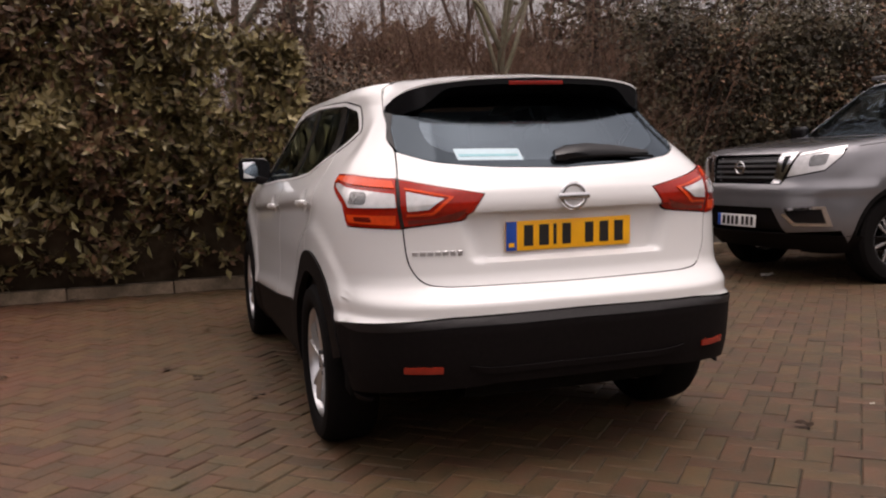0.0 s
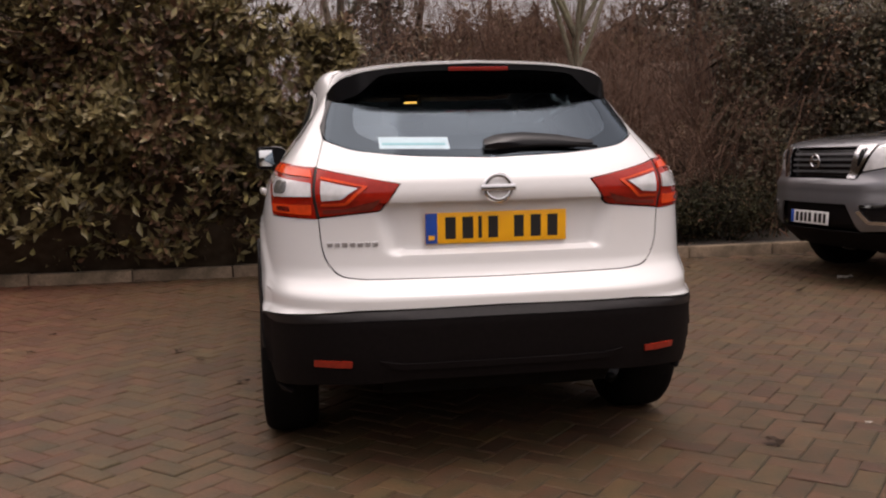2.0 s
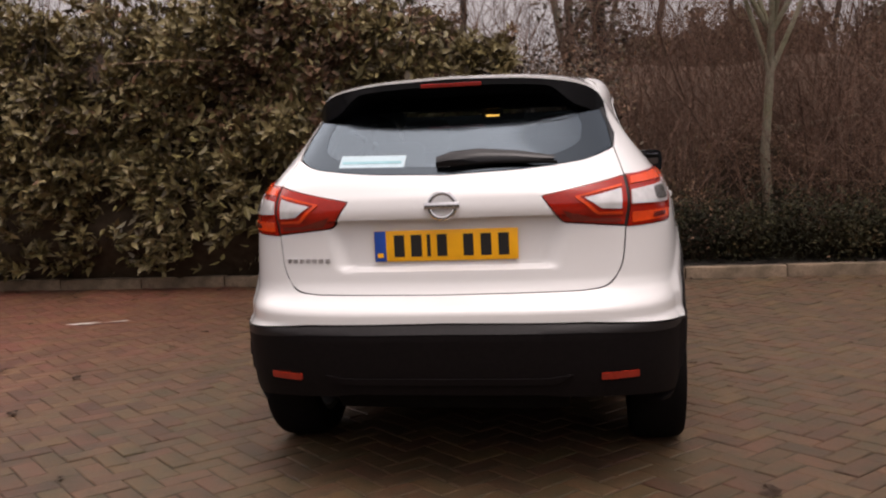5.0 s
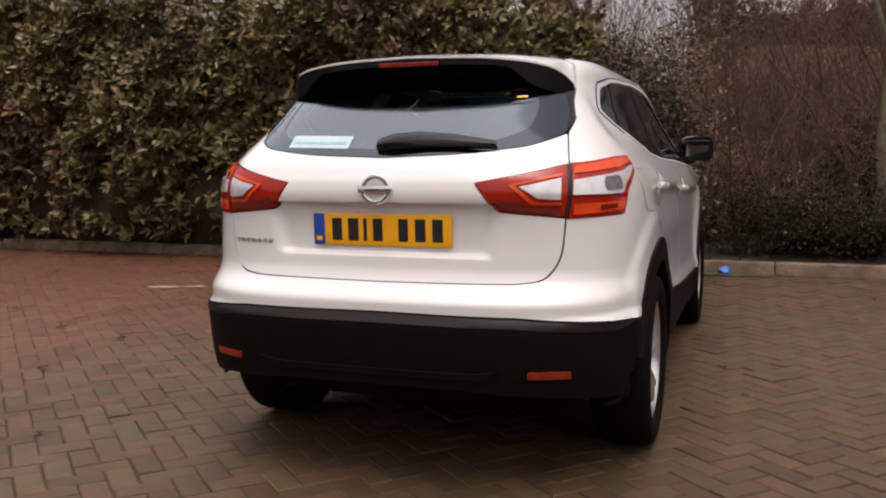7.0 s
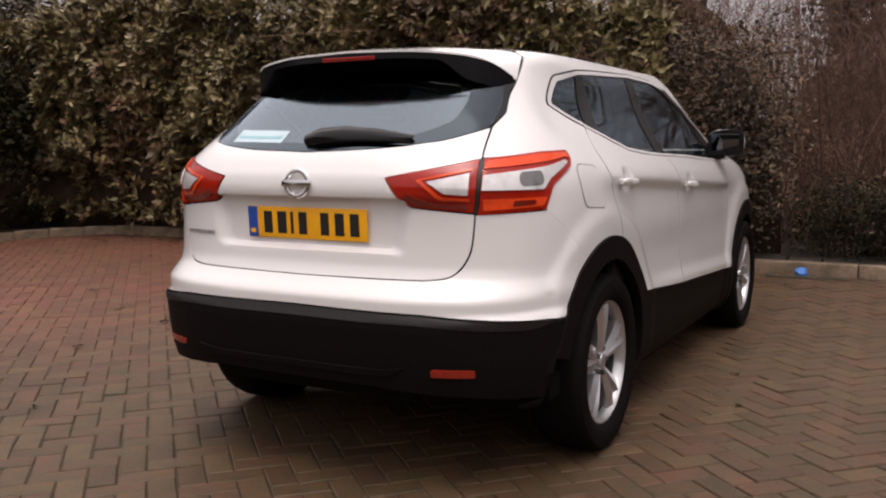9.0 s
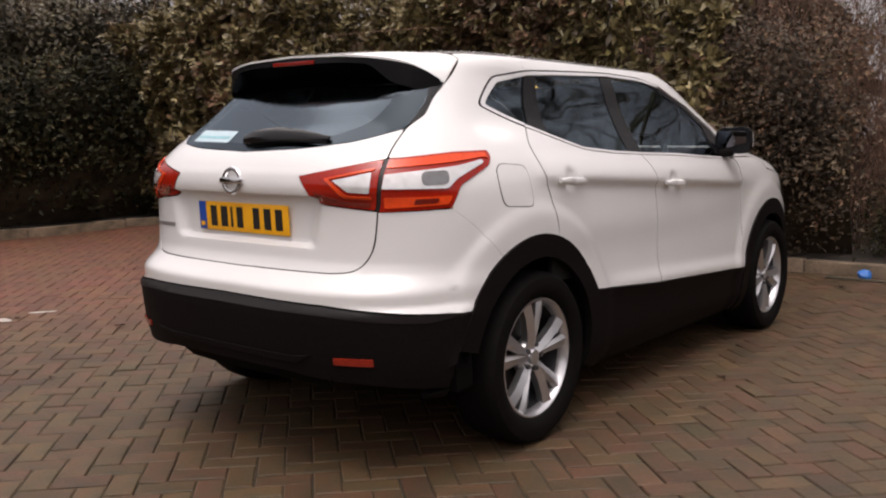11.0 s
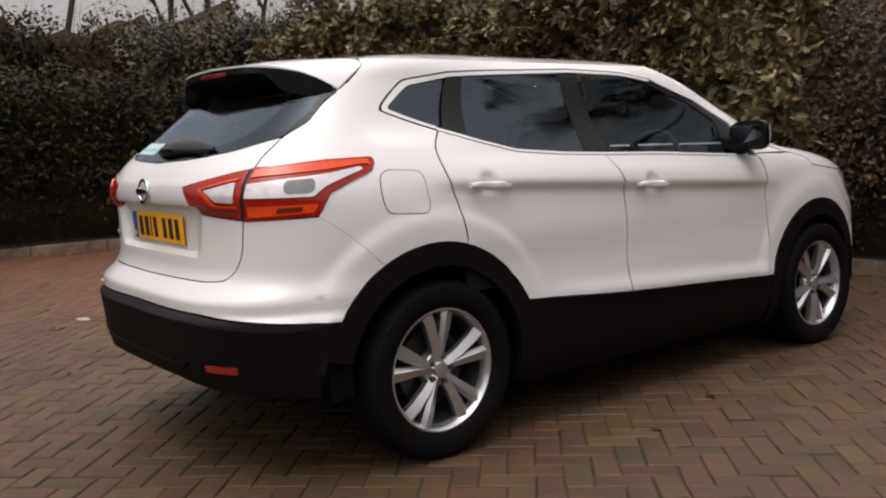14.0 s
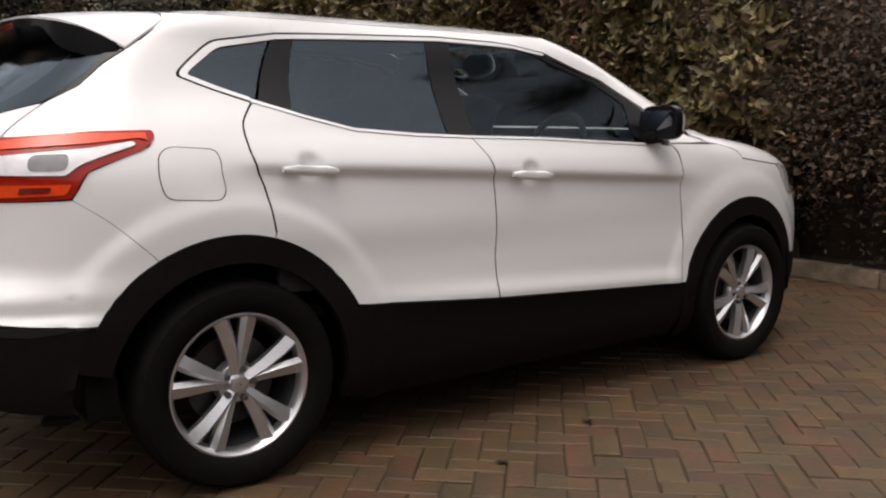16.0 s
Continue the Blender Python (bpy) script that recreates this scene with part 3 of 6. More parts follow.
    panel("lower_lens", sh, rounded([R(0.655, 0.962), Y(-0.49, 0.972), Y(-0.472, 1.002), R(0.655, 1.0)], 0.006), M["amber_red"], lamp, "orange-red lower lens", out=0.009, grid=0.012, depth=0.006, flip=flip, edge=0.02)
    panel("lower_bowl", sh, rounded([Y(-0.600, 0.974), Y(-0.525, 0.978), Y(-0.522, 0.995), Y(-0.595, 0.994)], 0.008), M["dark_red"], lamp, "dark red bowl in the lower lens", out=0.011, grid=0.012, depth=0.003, flip=flip, edge=0.02)
    panel("lamp_seam", sh, rounded([R(0.629, 0.953), R(0.639, 0.952), R(0.639, 1.129), R(0.629, 1.128)], 0.001), M["ink"], lamp, "black gap strip", out=0.001, depth=0.004, flip=flip)

    # bumper, its side and the cladding
    bumper_half = [R(0.48, 0.7315), R(0.5765, 0.7405, 0.07), R(0.6255, 0.813, 0.07), R(0.637, 0.948), Y(-0.4735, 0.9555), Y(-0.386, 0.8955, 0.06)] + arc(RWHEEL, ARCH_R, 119.3, 149, 7) + [Y(-0.60, 0.607), R(0.72, 0.616, 0.05), R(0.50, 0.634)]
    if not flip:
        full = [R(0.0, 0.728)] + bumper_half + [R(0.0, 0.640)] + [(-p[0], *p[1:]) for p in reversed(bumper_half)]
        panel("rear_bumper", sh, rounded(full, 0.004), M["white"], car, "white painted rear bumper", out=0.001, grid=0.026, gz=0.009)
    low = [R(0.50, 0.630), R(0.72, 0.611, 0.05), Y(-0.60, 0.603)] + arc(RWHEEL, ARCH_R, 149.5, 178, 6) + [Y(-0.500, 0.305, 0.02), Y(-0.60, 0.312, 0.05), R(0.80, 0.335, 0.05), R(0.62, 0.368, 0.05), R(0.40, 0.378, 0.03), R(0.34, 0.386, 0.03)]
    if not flip:
        full = [R(0.0, 0.636)] + low + [R(0.0, 0.386)] + [(-p[0], *p[1:]) for p in reversed(low)]
        panel("bumper_cladding", sh, rounded(full, 0.01), M["black_plastic"], car, "black grained plastic lower bumper", out=0.004, depth=0.03, grid=0.03)
    if not flip:
        # the lip's highlight is painted by a strip of paler plastic
        lip = [R(0.50, 0.6285), R(0.72, 0.6095, 0.05), Y(-0.60, 0.6015), Y(-0.455, 0.595), Y(-0.455, 0.591), Y(-0.60, 0.576), R(0.72, 0.582, 0.05), R(0.50, 0.602)]
        mid_top, mid_low = lip[:4], lip[4:]
        full = [R(0.0, 0.6345)] + mid_top + mid_low + [R(0.0, 0.606)] + [(-p[0], *p[1:]) for p in reversed(lip)]
        panel("bumper_lip", sh, rounded(full, 0.004), M["lit_lip_plastic"], car, "satin black ledge along the top of the lower bumper, its highlight painted in", out=0.006, depth=0.004, grid=0.03, gz=0.010)
    panel("reflector", sh, rounded([R(0.53, 0.434), R(0.655, 0.434), R(0.655, 0.458), R(0.53, 0.458)], 0.006), M["reflector_red"], car, "red bumper reflector", out=0.010, depth=0.006, flip=flip)
    if not flip:
        strip = [R(0.38, 0.425), R(0.44, 0.458), R(0.36, 0.446)]
        panel("diffuser_strip", sh, rounded([R(0.0, 0.425)] + strip + [R(0.0, 0.446)] + [(-p[0], *p[1:]) for p in reversed(strip)], 0.006), M["black_plastic"], car, "satin black bumper moulding", out=0.012, depth=0.012)
    for c, r, a0, a1, inner in ((RWHEEL, ARCH_R, -14, 166, 0.398), (FWHEEL, ARCH_F, -8, 200, 0.385)):
        panel("wheel_arch_trim", sh, arc(c, r - 0.001, a0, a1, 30) + arc(c, inner, a1, a0, 30), M["black_plastic"], car, "black plastic wheel-arch trim", out=0.010, depth=0.03, flip=flip, edge=0.05)
    panel("sill_cladding", sh, rounded([Y(0.402, 0.556), Y(1.035, 0.507), Y(2.152, 0.448), Y(2.12, 0.215), Y(1.3, 0.20), Y(0.47, 0.205)], 0.02), M["black_plastic"], car, "black plastic sill cladding", out=0.006, depth=0.03, flip=flip)

    # doors
    door = panel("rear_door", sh, rounded([Y(0.123, 1.245), Y(0.30, 1.188), Y(0.47, 1.146, 0.1), Y(0.72, 1.126, 0.1), Y(0.968, 1.117), Y(1.023, 1.04, 0.1), Y(1.043, 0.95, 0.15), Y(1.046, 0.511), Y(0.408, 0.561)] + arc(RWHEEL, ARCH_R, 26, 73.5) + [Y(0.1270, 0.828), Y(0.0845, 1.04, 0.1), Y(0.0755, 1.19, 0.04)], 0.006), M["white"], car, "white rear door", flip=flip, grid=0.020, gz=0.012)
    fdoor = panel("front_door", sh, rounded([Y(0.9725, 1.117), Y(1.40, 1.104), Y(1.85, 1.083), Y(2.03, 1.074), Y(2.092, 1.070, 0.01), Y(2.118, 1.0, 0.05), Y(2.126, 0.90, 0.1), Y(2.126, 0.452), Y(1.0525, 0.511), Y(1.0495, 0.95, 0.15), Y(1.0295, 1.04, 0.1)], 0.006), M["white"], car, "white front door", flip=flip, grid=0.020, gz=0.012)
    panel("quarter_glass", sh, rounded([Y(-0.080, 1.338), Y(0.030, 1.430), Y(0.228, 1.458), Y(0.138, 1.258)], 0.012), M["side_glass"], car, "dark rear quarter window", out=-0.006, depth=0.005, flip=flip)
    panel("window_divider", sh, rounded([Y(0.235, 1.459), Y(0.318, 1.466), Y(0.250, 1.212), Y(0.145, 1.246)], 0.003), M["pillar_black"], door, "black window divider", out=-0.003, depth=0.01, flip=flip)
    panel("rear_door_glass", sh, rounded([Y(0.321, 1.466), Y(0.872, 1.486), Y(0.868, 1.127), Y(0.72, 1.133), Y(0.47, 1.154, 0.05), Y(0.253, 1.211)], 0.008), M["side_glass"], door, "dark privacy window", out=-0.006, depth=0.005, flip=flip)
    panel("pillar_trim", sh, rounded([Y(0.874, 1.487), Y(0.985, 1.488), Y(1.000, 1.122), Y(0.870, 1.126)], 0.003), M["pillar_black"], car, "black door-pillar trim", out=-0.003, depth=0.01, flip=flip)
    panel("front_door_glass", sh, rounded([Y(0.988, 1.488), Y(1.20, 1.480), Y(1.44, 1.440), Y(1.72, 1.345), Y(1.88, 1.255), Y(1.92, 1.096), Y(1.40, 1.112), Y(1.003, 1.122)], 0.008), M["glass"], fdoor, "lightly tinted front window", out=-0.006, depth=0.005, flip=flip)
    panel("mirror_triangle", sh, rounded([Y(1.20, 1.483), Y(1.462, 1.454), Y(1.77, 1.352), Y(1.99, 1.235), Y(2.06, 1.15), Y(2.06, 1.084), Y(1.923, 1.094), Y(1.883, 1.258), Y(1.722, 1.348), Y(1.44, 1.443), Y(1.20, 1.482)], 0.003), M["gloss_black"], fdoor, "black window surround", out=-0.002, depth=0.01, flip=flip, edge=0.02)
    # bright strip round the side windows
    top = [Y(0.115, 1.249), Y(-0.112, 1.337, 0.03), Y(0.020, 1.449, 0.03), Y(0.25, 1.476), Y(0.93, 1.499), Y(1.20, 1.493), Y(1.475, 1.461)]
    mid = [Y(1.473, 1.459), Y(1.20, 1.4895), Y(0.93, 1.4955), Y(0.25, 1.4720), Y(0.022, 1.4450, 0.03), Y(-0.107, 1.337, 0.03), Y(0.116, 1.252)]
    topi = [Y(1.466, 1.449), Y(1.20, 1.478), Y(0.93, 1.483), Y(0.25, 1.458), Y(0.043, 1.427, 0.02), Y(-0.076, 1.340, 0.02), Y(0.120, 1.263)]
    panel("window_seal", sh, rounded(top + mid, 0.001), M["ink"], car, "black rubber seal round the window strip", out=0.002, depth=0.01, flip=flip, edge=0.03)
    panel("window_trim_upper", sh, rounded(list(reversed(mid)) + topi, 0.002), M["bright_trim"], car, "bright strip along the window tops", out=0.003, depth=0.01, flip=flip, edge=0.03)
    bot = [Y(0.118, 1.247), Y(0.30, 1.189), Y(0.47, 1.147), Y(0.72, 1.127), Y(0.955, 1.118), Y(1.40, 1.104), Y(1.85, 1.081), Y(2.02, 1.074)]
    boti = [Y(2.02, 1.082), Y(1.85, 1.089), Y(1.40, 1.112), Y(0.955, 1.126), Y(0.72, 1.136), Y(0.47, 1.156), Y(0.30, 1.198), Y(0.118, 1.259)]
    panel("window_trim_lower", sh, rounded(bot + boti, 0.001), M["bright_trim"], car, "bright strip along the window sills", out=0.004, depth=0.01, flip=flip, edge=0.03)
    panel("roof_rail", sh, rounded([Y(0.2504, 1.480), Y(0.93, 1.503), Y(1.20, 1.497), Y(1.48, 1.464), Y(1.785, 1.360), Y(2.01, 1.242), Y(2.09, 1.15), Y(2.09, 1.085), Y(2.36, 1.085), Y(2.18, 1.26), Y(1.84, 1.42), Y(1.50, 1.527), Y(1.0, 1.527), Y(0.2504, 1.527)], 0.004), M["white"], car, "white roof side and windscreen pillar", flip=flip, grid=0.03)
    fender = [Y(2.132, 0.90, 0.1), Y(2.125, 1.0, 0.05), Y(2.099, 1.073, 0.01), Y(2.08, 1.080), Y(2.45, 1.072), Y(2.566, 1.046), Y(2.615, 1.001), Y(2.80, 0.978), Y(2.95, 0.961), Y(3.0, 0.90), Y(3.1, 0.80), Y(3.18, 0.70)] + arc(FWHEEL, ARCH_F, 30, 167) + [Y(2.132, 0.453)]
    panel("front_wing", sh, rounded(fender, 0.006), M["white"], car, "white front wing", flip=flip, grid=0.03)
    panel("headlamp", sh, rounded([Y(2.96, 0.963), Y(3.05, 0.96), (sh.qx(0.45, 0.90, True), 0.90), (sh.qx(0.50, 0.80, True), 0.80), Y(3.11, 0.80), Y(3.01, 0.90)], 0.02), M["clear_lens"], car, "clear swept-back headlamp", flip=flip)
    panel("front_bumper", sh, rounded([Y(3.188, 0.695), Y(3.115, 0.795), (sh.qx(0.50, 0.795, True), 0.795), (sh.QE, 0.795), (sh.QE, 0.50), Y(3.09, 0.50), Y(3.05, 0.575)], 0.006), M["white"], car, "white front bumper", flip=flip)
    panel("front_cladding", sh, rounded([Y(3.05, 0.57), Y(3.085, 0.495), (sh.QE, 0.495), (sh.QE, 0.22), Y(3.12, 0.22)], 0.01), M["black_plastic"], car, "black lower front bumper", out=0.004, flip=flip)
    # fuel flap ring and the seam of the wing
    if not flip:
        ring = rounded([Y(-0.232, 0.948), Y(-0.032, 0.936), Y(-0.03, 1.095), Y(-0.215, 1.108)], 0.045, 6)
        flap = panel("fuel_flap_gap", sh, ring, M["ink"], car, "dark gap round the fuel flap", out=0.0008, depth=0.002)
        c0 = sum((Vector(p[:2]) for p in ring), Vector((0, 0))) / len(ring)
        panel("fuel_flap", sh, [c0 + (p - c0) * 0.965 for p in ring], M["white"], car, "white fuel flap", out=0.0022, depth=0.002)

bon = [(sh.QE, 0.80), (sh.qx(0.50, 0.80, True), 0.80), (sh.qx(0.45, 0.905, True), 0.905), Y(3.05, 0.965), Y(2.955, 0.967), Y(2.805, 0.983), Y(2.620, 1.006), Y(2.572, 1.050), Y(2.45, 1.076), Y(2.368, 1.088), Y(2.332, 1.140)]
panel("bonnet", sh, rounded(bon + [(2 * sh.QE - p[0], p[1]) for p in reversed(bon[1:])], 0.004), M["white"], car, "white bonnet", grid=0.05, gz=0.015)
ws = [Y(2.326, 1.145), Y(2.185, 1.262), Y(1.845, 1.422), Y(1.55, 1.51)]
panel("windscreen", sh, rounded(ws + [(2 * sh.QE - p[0], p[1]) for p in reversed(ws)], 0.01), M["glass"], car, "clear windscreen", out=-0.004, depth=0.005, grid=0.06)



def seal(points, flip=False):
    """A dark rubber strip that lies behind the gap between two panels."""
    line = [Vector(p) for p in points]
    side_a, side_b = [], []
    for i, p in enumerate(line):
        d = (line[min(i + 1, len(line) - 1)] - line[max(i - 1, 0)]).normalized()
        o = Vector((-d.y, d.x)) * 0.006
        side_a.append(p + o)
        side_b.append(p - o)
    panel("seal", sh, side_a + side_b[::-1], M["rubber"], car, "black rubber seal in a panel gap", out=-0.003, depth=0.003, flip=flip, grid=0.02, edge=0.02)


for flip, side in SIDES:
    for line in ([Y(0.119, 1.246), Y(0.0712, 1.19, 0.04), Y(0.0802, 1.04, 0.1), Y(0.1222, 0.827)], [Y(0.970, 1.117), Y(1.0262, 1.04, 0.1), Y(1.0462, 0.95, 0.15), Y(1.0492, 0.512)], [Y(2.0955, 1.070), Y(2.1215, 1.0, 0.05), Y(2.129, 0.90, 0.1), Y(2.129, 0.453)], [Y(2.54, 1.062), Y(2.569, 1.048), Y(2.6175, 1.0035), Y(2.8025, 0.9805), Y(2.95, 0.964)]):
        pts = [Vector(line[0][:2])]
        for i in range(1, len(line) - 1):
            pts += rounded([line[i - 1], line[i], line[i + 1]], 0.0)[1:-1]
        pts.append(Vector(line[-1][:2]))
        seal(pts, flip)
u = [R(0.634, 0.946), R(0.6235, 0.82), R(0.613, 0.785), R(0.597, 0.758), R(0.565, 0.742), R(0.48, 0.734), R(0.24, 0.7315)]
seal([Vector(p) for p in u] + [Vector((0, 0.730))] + [Vector((-p[0], p[1])) for p in reversed(u)])

# roof skin: shrinking waterlines over the upper rim
bm = bmesh.new()
nq, nr = 96, 14
qs = [sh.QE * 2 * k / nq for k in range(nq)]
rim0 = [sh.at(q if q <= sh.QE else q - 2 * sh.QE, 1.5285) for q in qs]
mid = Vector((0, 0.72, 0))
rows = []
for j in range(nr + 1):
    r = 1 - j / nr
    row = []
    for p in rim0:
        v = Vector((mid.x + (p.x - mid.x) * r, mid.y + (p.y - mid.y) * r, 1.5285 + 0.066 * (1 - r ** 2.3)))
        row.append(v)
    rows.append(row)
vr = [[bm.verts.new(v) for v in row] for row in rows[:-1]]
tip = bm.verts.new(rows[-1][0])
for j in range(nr - 1):
    for k in range(nq):
        bm.faces.new((vr[j][k], vr[j][(k + 1) % nq], vr[j + 1][(k + 1) % nq], vr[j + 1][k]))
for k in range(nq):
    bm.faces.new((vr[-1][k], vr[-1][(k + 1) % nq], tip))
part("roof", bm, M["white"], car, "white roof skin")

# tail spoiler
edge_y = smooth_curve([(0, -0.478), (0.25, -0.465), (0.42, -0.425), (0.50, -0.380), (0.545, -0.328), (0.585, -0.240)])
edge_z = smooth_curve([(0, 1.522), (0.25, 1.515), (0.42, 1.500), (0.50, 1.484), (0.545, 1.460), (0.585, 1.410)])
front_z = smooth_curve([(0, 1.549), (0.30, 1.546), (0.42, 1.537), (0.48, 1.526), (0.522, 1.507)])
for name, material, drop, inset, label in (("spoiler", "white", 0.0, 0.0, "white roof spoiler"), ("spoiler_underside", "gloss_black", 0.008, 0.006, "black underside of the spoiler")):
    bm = bmesh.new()
    nx, ny = 48, 8
    up, dn = [], []
    for i in range(nx + 1):
        u = -1 + 2 * i / nx
        A, B = [], []
        for j in range(ny + 1):
            t = j / ny
            xf, xr = 0.522 * (1 - 14 * inset), (0.573 if drop else 0.585)
            y = (-0.102 - 25 * inset) * (1 - t) + (edge_y(abs(u) * xr) + inset) * t
            z = (front_z(abs(u) * xf) - 9 * inset) * (1 - t) + edge_z(abs(u) * xr) * t + 0.010 * math.sin(math.pi * t) * (1 - abs(u) ** 3)
            x = u * (0.537 * (1 - 14 * inset) * (1 - t) + (0.577 if drop else 0.581) * t)
            A.append(bm.verts.new((x, y, z - drop)))
            th = 0.007 if not drop else 0.022 + 0.05 * (1 - t) + 0.062 * step(0.36, 0.48, abs(x)) * step(0.0, 0.5, t)
            B.append(bm.verts.new((x, y, z - drop - th)))
        up.append(A)
        dn.append(B)
    for i in range(nx):
        for j in range(ny):
            bm.faces.new((up[i][j], up[i + 1][j], up[i + 1][j + 1], up[i][j + 1]))
            bm.faces.new((dn[i][j], dn[i][j + 1], dn[i + 1][j + 1], dn[i + 1][j]))
        bm.faces.new((up[i][ny], up[i + 1][ny], dn[i + 1][ny], dn[i][ny]))
        bm.faces.new((up[i + 1][0], up[i][0], dn[i][0], dn[i + 1][0]))
    for i in (0, nx):
        for j in range(ny):
            bm.faces.new((up[i][j], up[i][j + 1], dn[i][j + 1], dn[i][j]))
    sp = part(name, bm, M[material], tailgate, label)
bm = bmesh.new()
box(bm, 0.236, 0.008, 0.016, pose(0, -0.468, 1.494, 12), 0.003)
part("brake_light", bm, M["deep_red"], tailgate, "red high-level brake light")

# dark inner shell under the panels, with holes for the wheels
V, F = [], []
nq, nz = 150, 20
for j in range(nz + 1):
    z = 0.28 + (1.085 - 0.28) * j / nz
    for i in range(nq + 1):
        q = -sh.QE + 2 * sh.QE * i / nq
        V.append(sh.at(q, z, -0.05 if z < 0.6 else -0.035))
for j in range(nz):
    for i in range(nq):
        k = j * (nq + 1) + i
        quad = (k, k + 1, k + nq + 2, k + nq + 1)
        c = sum((V[v] for v in quad), Vector()) / 4
        if any(math.hypot(c.y - cy, c.z - cz) < 0.45 and abs(c.x) > 0.5 for cy, cz in (RWHEEL, FWHEEL)):
            continue
        if c.y < -0.3 and abs(c.x) > 0.45 and c.z < 0.44:
            continue
        F.append(quad)
obj("inner_shell", V, F, M["underbody"], car, True, "dark structure behind the panels")
for name, size, at, bev, label in (("floor_pan", (1.15, 3.4, 0.20), (0, 1.60, 0.32), 0.04, "black floor pan"), ("sill_beam", (0.22, 1.72, 0.16), (0.70, 1.28, 0.27), 0.03, "black beam under the sill"), ("sill_beam", (0.22, 1.72, 0.16), (-0.70, 1.28, 0.27), 0.03, "black beam under the sill"), ("spare_wheel_well", (1.00, 0.52, 0.14), (0, -0.38, 0.47), 0.04, "black underside of the boot floor")):
    bm = bmesh.new()
    box(bm, *size, pose(*at), bev)
    part(name, bm, M["underbody"], car, label)
for flip, side in SIDES:
    s = -1 if flip else 1
    for cy, cz in (RWHEEL, FWHEEL):
        bm = bmesh.new()
        n = 20
        A = []
        for x in (0.56, 0.840):
            A.append([bm.verts.new((s * x, cy + 0.43 * math.cos(radians(-4 + 176 * k / n)), cz + 0.43 * math.sin(radians(-4 + 176 * k / n)))) for k in range(n + 1)])
        for k in range(n):
            bm.faces.new((A[0][k], A[0][k + 1], A[1][k + 1], A[1][k]))
        bm.faces.new(A[0])
        part("arch_liner", bm, M["underbody"], car, "black wheel-arch liner")

# wheels: built once, then set on the four hubs
wheel = new("wheel")
wheel.parent = car
wheel["label"] = "black tyre on a silver five twin-spoke alloy wheel"
tyre = lathe([(-0.105, 0.236), (-0.113, 0.255), (-0.116, 0.285), (-0.112, 0.318), (-0.092, 0.335), (-0.06, 0.3415), (0, 0.343), (0.06, 0.3415), (0.088, 0.335), (0.104, 0.320), (0.109, 0.292), (0.105, 0.264), (0.094, 0.245), (0.080, 0.236)], 72)
part("tyre", tyre, M["rubber"], wheel, "black rubber tyre")
rim = lathe([(0.080, 0.2375), (0.087, 0.237), (0.088, 0.231), (0.080, 0.224), (0.066, 0.217), (0.046, 0.213)], 72)
part("rim", rim, M["alloy"], wheel, "silver alloy rim")
part("barrel", lathe([(0.047, 0.2125), (0.02, 0.206), (-0.09, 0.212), (-0.10, 0.234)], 48), M["barrel"], wheel, "dull inner barrel")
disc = lathe([(-0.005, 0.0), (0.0, 0.15), (-0.02, 0.155), (-0.03, 0.0)], 40)
part("brake_disc", disc, M["disc"], wheel, "dull brake disc")
hub = lathe([(0.038, 0.0), (0.074, 0.002), (0.076, 0.022), (0.073, 0.029), (0.056, 0.033), (0.052, 0.062), (0.042, 0.070), (0.016, 0.074)], 40)
part("hub", hub, M["alloy"], wheel, "silver wheel centre")
for i in range(5):
    a = 2 * math.pi * (i + 0.25) / 5
    bm = bmesh.new()
    bmesh.ops.create_cone(bm, cap_ends=True, segments=10, radius1=0.011, radius2=0.010, depth=0.02, matrix=Matrix.Rotation(a, 4, "X") @ pose(0.064, 0, 0.050, 0, 90, 0))
    part("wheel_nut", bm, M["alloy_dark"], wheel, "dark wheel nut")
    for lean in (-1, 1):
        bm = bmesh.new()
        root, tipc = 0.11 * lean, 0.215 * lean
        prof = []
        for t, rr in ((0, 0.030), (0.35, 0.100), (0.75, 0.172), (1.0, 0.229)):
            ang = a + math.pi / 5 + root * (1 - t) * 1.2 + tipc * t
            wdt = 0.0150 + 0.0125 * t
            face = 0.066 + 0.016 * math.sin(min(t * 1.1, 1) * math.pi * 0.55) + (0.0 if t < 1 else -0.004)
            cy, cz = rr * math.cos(ang), rr * math.sin(ang)
            tx, tz = -math.sin(ang), math.cos(ang)
            prof.append([(face - 0.012, cy - tx * wdt, cz - tz * wdt), (face + 0.003, cy - lean * tx * wdt * 0.40, cz - lean * tz * wdt * 0.40), (face - 0.012, cy + tx * wdt, cz + tz * wdt), (face - 0.045, cy + tx * wdt * 0.8, cz + tz * wdt * 0.8), (face - 0.045, cy - tx * wdt * 0.8, cz - tz * wdt * 0.8)])
        rings = [[bm.verts.new(v) for v in r] for r in prof]
        for r0, r1 in zip(rings, rings[1:]):
            for k in range(5):
                bm.faces.new((r0[k], r0[(k + 1) % 5], r1[(k + 1) % 5], r1[k]))
        bm.faces.new(rings[0])
        bm.faces.new(rings[-1])
        part("spoke", bm, M["alloy"], wheel, "silver spoke", angle=25)
wheel.matrix_basis = pose(0.768, RHUB[0], RHUB[1], 38)
wheel_f = copy_thing(wheel, pose(0.772, FHUB[0], FHUB[1], 6))
wheel_rl = copy_thing(wheel, pose(-0.768, RHUB[0], RHUB[1], 30, 0, 180))
wheel_fl = copy_thing(wheel, pose(-0.772, FHUB[0], FHUB[1], 8, 0, 180))

